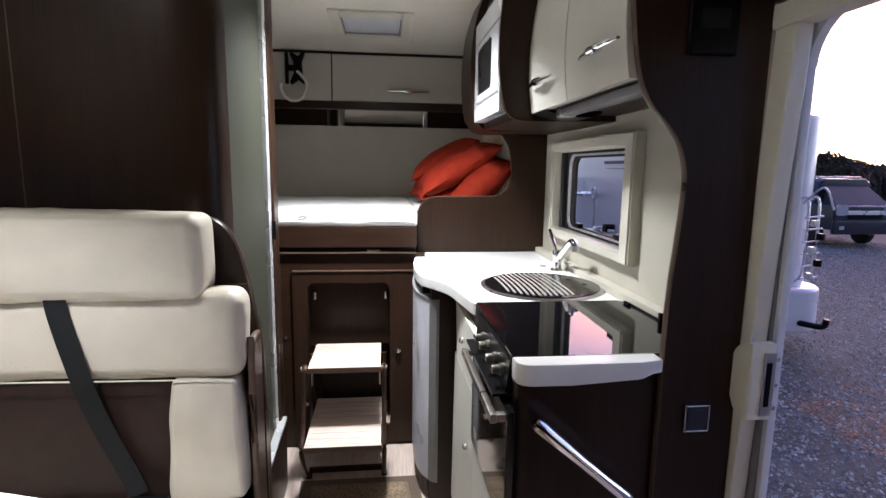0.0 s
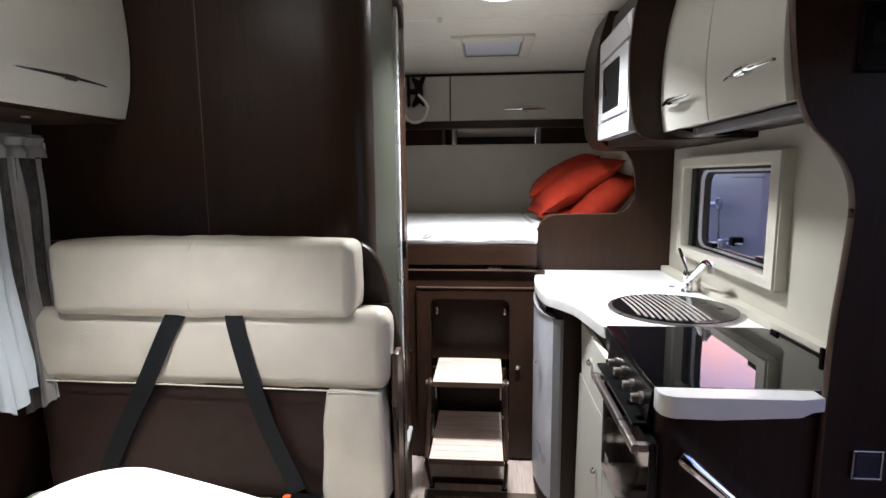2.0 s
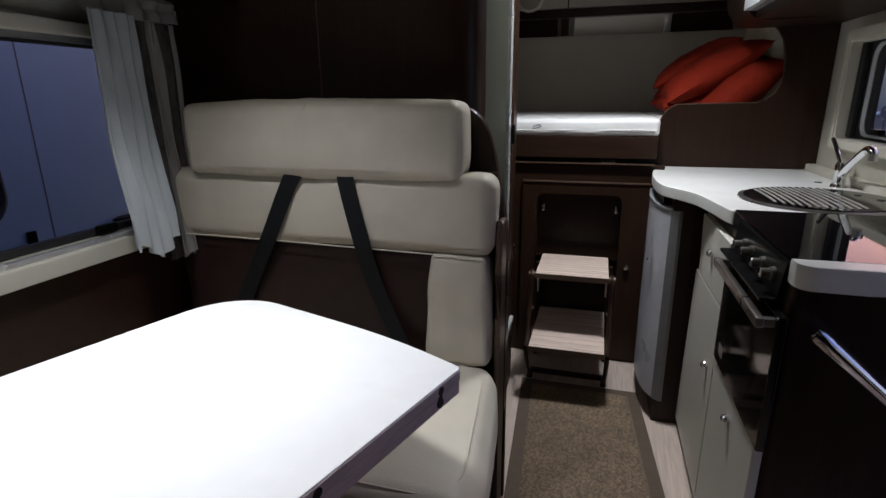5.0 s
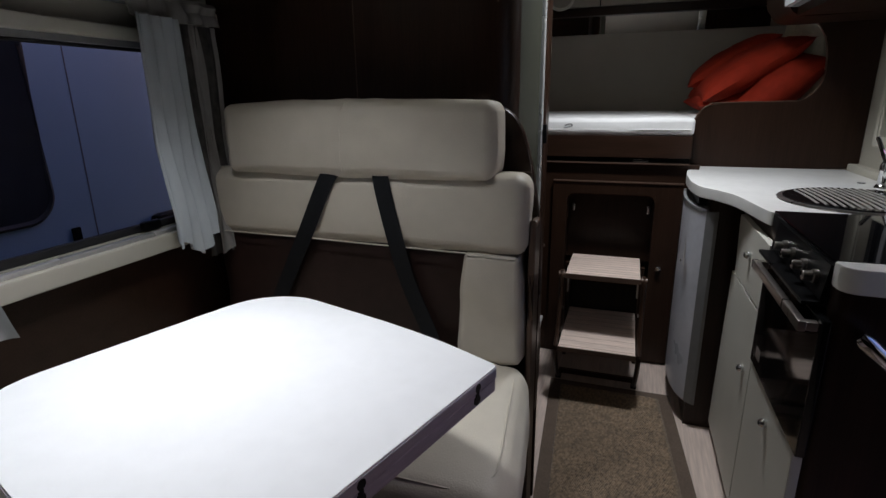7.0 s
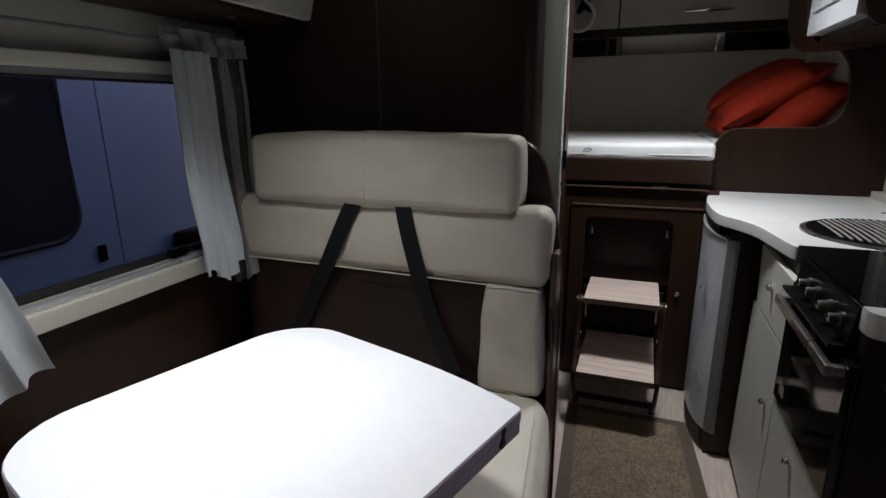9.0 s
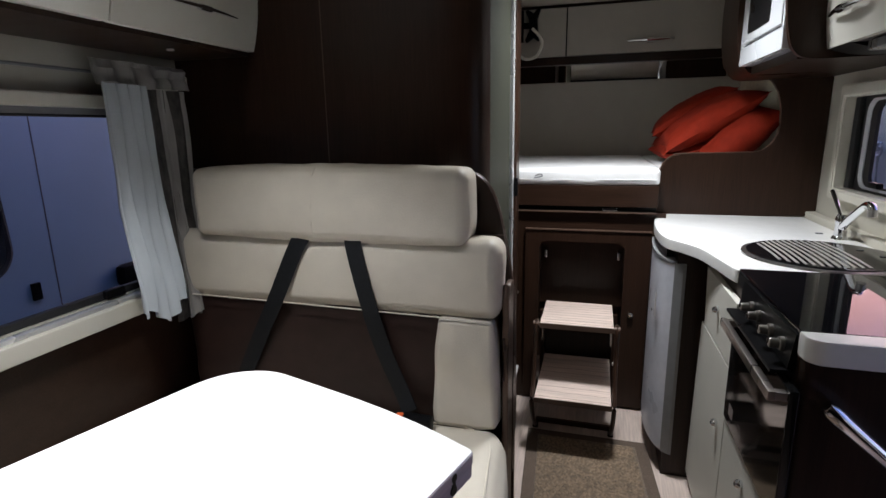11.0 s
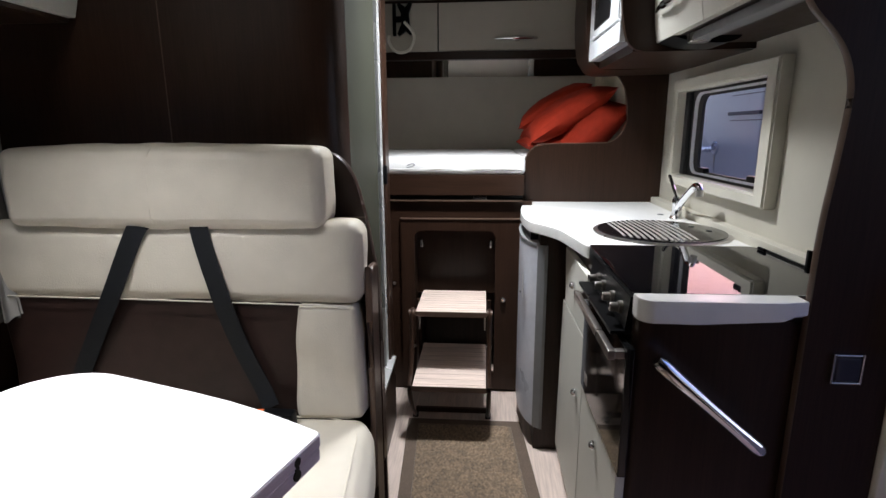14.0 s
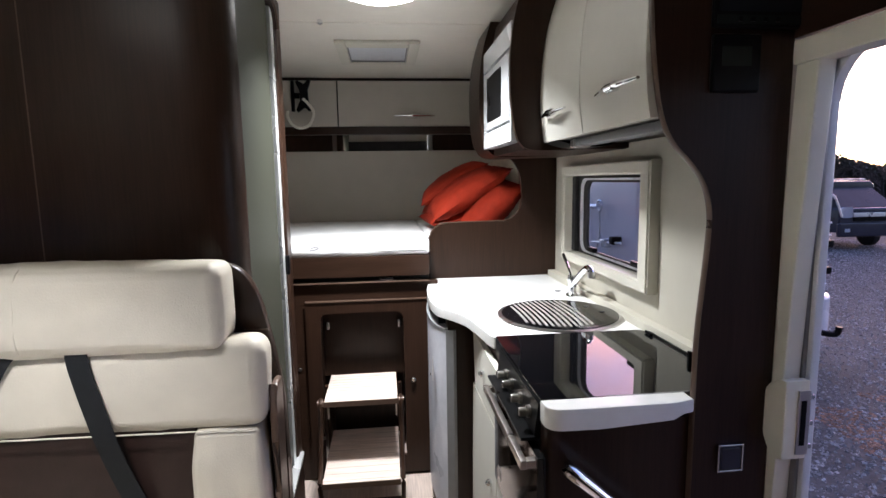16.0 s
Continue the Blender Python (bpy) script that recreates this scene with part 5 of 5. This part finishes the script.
def scatter(name, count, x0, x1, y0, y1, s0, s1, material, label, flat, seed, keep=lambda x, y: True):
    rnd = random.Random(seed)
    verts, faces = [], []
    for _ in range(count):
        d = rnd.random() ** 1.6
        x, y = x0 + (x1 - x0) * d, y0 + (y1 - y0) * rnd.random()
        if not keep(x, y):
            continue
        s, a, k = s0 + (s1 - s0) * rnd.random() ** 2, rnd.random() * 6.28, len(verts)
        ca, sa = math.cos(a) * s, math.sin(a) * s
        h = s * flat
        w = 0.5 + 0.4 * rnd.random()
        z = GZ + 0.004
        verts += [(x + ca, y + sa, z), (x - sa * w, y + ca * w, z + h * 0.3 * rnd.random()), (x - ca, y - sa, z), (x + sa * w, y - ca * w, z), (x + ca * 0.2, y + sa * 0.2, z + h)]
        faces += [(k, k + 1, k + 4), (k + 1, k + 2, k + 4), (k + 2, k + 3, k + 4), (k + 3, k, k + 4)]
    me = bpy.data.meshes.new(name)
    me.from_pydata(verts, [], faces)
    me.materials.append(material)
    return tagged(new(name, me), label, name.split("_")[-1], kind="stuff")


scatter("gravel", 190000, 1.2, 15, 0.2, 16, 0.005, 0.024, STONE, "loose grey stone chips on the yard", 0.8, 3, lambda x, y: 0.45 < (x + 0.1) / y < 2.4)
scatter("fallen_leaves", 30000, 2.4, 7.5, 2.4, 7.5, 0.012, 0.035, LEAF, "brown fallen leaves lying on the gravel", 0.3, 5,
        lambda x, y: (x - 4.3) ** 2 + (y - 3.8) ** 2 * 1.4 < (0.75 + 0.7 * noise.noise(Vector((x * 1.7, y * 1.7, 3.0)))) ** 2)


def wheel(parent, x, y, z, r=0.33, w=0.22, axis="x"):
    wh = part("wheel", lathe([(r * 0.60, -w / 2), (r * 0.93, -w / 2), (r, -w / 3), (r, w / 3), (r * 0.93, w / 2), (r * 0.60, w / 2)], (x, y, z), axis, 32), TYRE, parent)
    part("rim", lathe([(r * 0.58, -w / 2.2), (r * 0.56, -w / 2.6), (r * 0.2, -w / 3), (r * 0.2, w / 3), (r * 0.56, w / 2.6), (r * 0.58, w / 2.2)], (x, y, z), axis, 24), ALU, wh)
    return wh


# White coachbuilt motorhome standing across the yard; its rear end shows through the entrance.
MX0, MX1, MY0, MY1 = 2.65, 4.95, 5.62, 11.6
mh = thing("motorhome", 3.8, 8.5, GZ, "white coachbuilt motorhome with a bicycle carrier", "motorhome")
part("body", prism(rounded(MX0, MY0, MX1, MY1, (0.14, 0.30, 0.05, 0.05), 8), "z", -0.30, 1.95, bevel=0.08, seg=4), VAN_WHITE, mh)
part("skirt", boxes((MX0 - 0.01, MY0 + 0.3, -0.42, MX1 + 0.01, MY1, -0.28), bevel=0.02), VAN_WHITE, mh)
part("bumper", prism(rounded(MX0 - 0.03, MY0 - 0.16, MX1 + 0.12, MY0 + 0.6, (0.2, 0.35, 0.05, 0.05), 8), "z", -0.55, -0.02, bevel=0.12, seg=5), VAN_WHITE, mh, "rounded white rear bumper")
part("rear_window", prism(rounded(3.3, 0.75, 4.3, 1.35, 0.08), "y", MY0 - 0.012, MY0 + 0.01), DARK_GLASS, mh)
part("side_window", prism(rounded(9.4, 0.70, 10.2, 1.25, 0.08), "x", MX0 - 0.012, MX0 + 0.01), DARK_GLASS, mh)
part("vent_slot", boxes((MX0 - 0.03, 5.72, 1.372, MX0 + 0.002, 6.41, 1.408)), VAN_GREY, mh, "dark vent slot in the side")
for fz in (1.316, 1.585):
    part("flap_joint", boxes((MX0 - 0.006, 5.72, fz - 0.005, MX0 + 0.002, 6.40, fz + 0.005)), FRIDGE_SIDE, mh)
part("tail_lamp", boxes((MX0 + 0.05, MY0 - 0.02, -0.05, MX0 + 0.15, MY0 + 0.01, 0.35), bevel=0.01), ORANGE_PL, mh)
for wx, wy in ((MX0 + 0.16, 7.3), (MX0 + 0.16, 10.6), (MX1 - 0.16, 7.3), (MX1 - 0.16, 10.6)):
    wheel(mh, wx, wy, GZ + 0.33)
part("hitch", tube(spline([(4.55, MY0 - 0.02, -0.40), (4.72, MY0 - 0.2, -0.42), (4.84, MY0 - 0.3, -0.42), (4.86, MY0 - 0.32, -0.33)], 4), 0.035, 8), BLACK, mh, "black tow hitch")
rack = thing("bike_carrier", 4.9, MY0 - 0.2, 0.3, "folded tubular bicycle carrier with clamps", "bicycle carrier")
for rx in (4.66, 4.79):
    part("upright", tube(spline([(rx, MY0 + 0.05, 0.98), (rx, MY0 - 0.08, 1.02), (rx, MY0 - 0.12, 0.8), (rx, MY0 - 0.12, 0.2), (rx, MY0 - 0.03, 0.05)], 5), 0.014, 8), ALU, rack)
for rz in (0.10, 0.24, 0.38, 0.52, 0.66, 0.80):
    part("cross_bar", tube([(4.62, MY0 - 0.13, rz), (4.84, MY0 - 0.13, rz + 0.02)], 0.011, 8), ALU, rack)
for i in range(5):
    part("clamp", boxes((4.66 + (i % 2) * 0.09, MY0 - 0.22, 0.10 + i * 0.15, 4.72 + (i % 2) * 0.09, MY0 - 0.15, 0.18 + i * 0.15), bevel=0.012), BLACK if i % 2 else ALU, rack)
part("arm", tube(spline([(4.6, MY0 - 0.1, 0.96), (4.70, MY0 - 0.25, 1.14), (4.80, MY0 - 0.3, 0.9)], 6), 0.012, 8), ALU, rack)

# Awning clamps and hooks on the motorhome's side.
clamps = thing("awning_clamp", MX0, 6.6, 0.9, "white and chrome awning arm clamps on the motorhome side", "clamp")
part("ring", tube([(MX0 - 0.10, 6.50 + 0.065 * math.cos(a), 1.01 + 0.065 * math.sin(a)) for a in [2 * math.pi * i / 18 for i in range(18)]], 0.014, 8, closed=True), ALU, clamps)
part("bar", tube([(MX0 - 0.08, 7.15, 0.97), (MX0 - 0.08, 6.55, 1.0)], 0.032, 8), ALU, clamps)
part("strut", tube([(MX0 - 0.06, 6.60, 1.0), (MX0 - 0.06, 6.55, 0.62), (MX0 - 0.06, 6.66, 0.42)], 0.018, 8), ALU, clamps)
part("block", boxes((MX0 - 0.12, 6.30, 0.50, MX0 + 0.01, 6.46, 0.60), bevel=0.02), ALU, clamps)
part("knob", boxes((MX0 - 0.12, 6.05, 0.56, MX0 + 0.01, 6.16, 0.66), bevel=0.02), BLACK, clamps)
part("lower_bar", tube([(MX0 - 0.08, 6.75, 0.52), (MX0 - 0.08, 5.9, 0.60)], 0.016, 8), ALU, clamps)

# Dark van across the yard.
van = thing("parked_van", 13.4, 14.5, GZ, "dark blue van facing the motorhome across the yard", "van")
VX, VY = 12.5, 13.6
part("lower_body", prism([(VX, -0.30), (VX + 1.95, -0.30), (VX + 1.95, 0.30), (VX + 1.90, 0.40), (VX + 0.05, 0.40), (VX, 0.30)], "y", VY, VY + 4.8, bevel=0.06, seg=3), VAN_DARK, van)
part("cab", prism([(VX + 0.05, 0.39), (VX + 1.90, 0.39), (VX + 1.78, 1.02), (VX + 1.65, 1.14), (VX + 0.30, 1.14), (VX + 0.17, 1.02)], "y", VY + 0.75, VY + 4.7, bevel=0.05, seg=3), VAN_DARK, van)
wsm = bmesh.new()
wq = [wsm.verts.new(p) for p in ((VX + 0.12, VY + 0.10, 0.41), (VX + 1.83, VY + 0.10, 0.41), (VX + 1.66, VY + 0.80, 0.98), (VX + 0.29, VY + 0.80, 0.98))]
wb = [wsm.verts.new(v.co + Vector((0, 0.35, -0.12))) for v in wq]
wsm.faces.new(wq)
wsm.faces.new(wb[::-1])
for i in range(4):
    wsm.faces.new((wq[i], wb[i], wb[(i + 1) % 4], wq[(i + 1) % 4]))
part("windscreen", wsm, VAN_GLASS, van)
part("grille", boxes((VX + 0.45, VY - 0.03, 0.02, VX + 1.50, VY + 0.01, 0.20), bevel=0.01), BLACK, van)
part("grille_bar", boxes((VX + 0.40, VY - 0.045, 0.14, VX + 1.55, VY + 0.005, 0.26), bevel=0.01), ALU, van, "bright bar over the grille")
part("number_plate", boxes((VX + 0.72, VY - 0.05, -0.14, VX + 1.24, VY - 0.03, -0.09)), PLATE, van, "pale blank plate")
part("bumper", boxes((VX - 0.02, VY - 0.08, -0.42, VX + 1.97, VY + 0.05, -0.02), bevel=0.04), VAN_DARK, van)
for hx in (VX + 0.06, VX + 1.54):
    part("headlight", prism(rounded(hx, 0.12, hx + 0.35, 0.42, 0.07), "y", VY - 0.02, VY + 0.02), LIGHT_LENS, van)
    part("fog_lamp", boxes((hx + 0.08, VY - 0.09, -0.28, hx + 0.24, VY - 0.07, -0.18), bevel=0.01), LIGHT_LENS, van)
part("roof_bar", boxes((VX + 0.25, VY + 1.0, 1.16, VX + 1.70, VY + 1.10, 1.21), bevel=0.02), ALU, van, "pale roof light bar")
for wx in (VX + 0.14, VX + 1.81):
    for wy in (VY + 0.85, VY + 3.9):
        wheel(van, wx, wy, GZ + 0.33)

# The neighbour beside the dinette window: a pale van side, dusk blue in its paint, with a dark window.
nb = thing("neighbour_van", -3.2, 2.0, GZ, "pale van close beside the dinette window, dusk blue put into its paint", "van")
NX = -2.60
part("side", prism(rounded(-1.2, -0.30, 4.2, 1.95, (0.05, 0.05, 0.15, 0.15)), "x", NX - 1.9, NX, bevel=0.05, seg=3), NEIGHBOUR, nb)
part("window", prism(rounded(0.55, 0.70, 1.64, 1.55, 0.12), "x", NX - 0.002, NX + 0.010), DARK_GLASS, nb, "dark rounded side window")
part("window_seal", tube([(NX + 0.006, y, z) for y, z in rounded(0.55, 0.70, 1.64, 1.55, 0.12)], 0.014, 6, closed=True), RUBBER, nb)
part("door_joint", boxes((NX - 0.004, 1.824, -0.25, NX + 0.0015, 1.829, 1.85)), VAN_GREY, nb)
part("door_lock", boxes((NX - 0.002, 1.70, 0.56, NX + 0.014, 1.74, 0.64), bevel=0.004), BLACK, nb)
part("wheel_arch", prism([(0.95 + 0.42 * math.cos(radians(a)), 0.14 + 0.42 * math.sin(radians(a))) for a in range(0, 181, 12)], "x", NX - 0.002, NX + 0.006), BLACK, nb)
part("mirror_pod", boxes((NX + 0.001, 2.12, 0.50, NX + 0.08, 2.30, 0.62), bevel=0.03), BLACK, nb)
for wy in (1.0, 3.5):
    wheel(nb, NX - 0.14, wy, GZ + 0.33)


def leaf_mass(name, boxes_, count, size, material, label, category, seed, th=None):
    """A hedge of many small leaf clumps with an uneven outline."""
    rnd = random.Random(seed)
    verts, faces = [], []
    for x0, y0, z0, x1, y1, z1 in boxes_:
        for _ in range(count):
            x, y = x0 + (x1 - x0) * rnd.random(), y0 + (y1 - y0) * rnd.random()
            top = z1 + 0.8 * (z1 - z0) * noise.noise(Vector((x * 0.25, y * 0.25, seed)))
            z = z0 + (top - z0) * rnd.random() ** 0.7
            k = len(verts)
            for _ in range(4):
                d = Vector((rnd.uniform(-1, 1), rnd.uniform(-1, 1), rnd.uniform(-1, 1))).normalized() * size * (0.5 + rnd.random())
                verts.append((x + d.x, y + d.y, z + d.z))
            faces += [(k, k + 1, k + 2), (k, k + 2, k + 3)]
    me = bpy.data.meshes.new(name)
    me.from_pydata(verts, [], faces)
    me.materials.append(material)
    return tagged(new(name, me), label, category, kind="stuff")


leaf_mass("hedge", [(10, 30, GZ, 44, 33, 1.7), (27, 8, GZ, 30, 34, 1.7)], 40000, 0.13, FOLIAGE, "dull dark hedge along the yard", "hedge", 4)


def bare_tree(x, y, h, seed):
    rnd = random.Random(seed)
    t = thing("tree", x, y, GZ, "bare winter tree with fine twigs", "tree", "bare trees behind the yard")
    trunk, tw = bmesh.new(), bmesh.new()
    tube([(x, y, GZ - 0.05), (x + 0.05, y, GZ + h * 0.25), (x, y + 0.1, GZ + h * 0.5)], 0.2, 8, bm=trunk, radii=[h * 0.035, h * 0.027, h * 0.018])

    def grow(p, d, length, r, depth, bm):
        q = p + d * length
        tube([p, (p + q) / 2 + Vector((rnd.uniform(-1, 1), rnd.uniform(-1, 1), 0)) * length * 0.06, q], r, 5, bm=bm, radii=[r, r * 0.8, r * 0.55], caps=False)
        if depth:
            for _ in range(3 if depth > 1 else 4):
                nd = (d + Vector((rnd.uniform(-1, 1), rnd.uniform(-1, 1), rnd.uniform(-0.3, 0.8))) * 0.75).normalized()
                grow(q if rnd.random() > 0.3 else p + d * length * 0.6, nd, length * rnd.uniform(0.55, 0.8), r * 0.55, depth - 1, tw)

    for k in range(5):
        a = k * 1.26 + rnd.random()
        grow(Vector((x, y + 0.05, GZ + h * (0.28 + 0.05 * k))), Vector((math.cos(a), math.sin(a), 0.9)).normalized(), h * 0.2, h * 0.012, 4, trunk)
    part("trunk", trunk, BARK, t)
    part("crown", tw, TWIG, t)


for i, (tx, ty, th_) in enumerate(((21, 27, 3.8), (25, 28, 3.4), (28.5, 28.5, 3.9), (25, 24.5, 3.5), (31, 31, 3.9), (18.5, 27.5, 3.3))):
    bare_tree(tx, ty, th_, 20 + i)
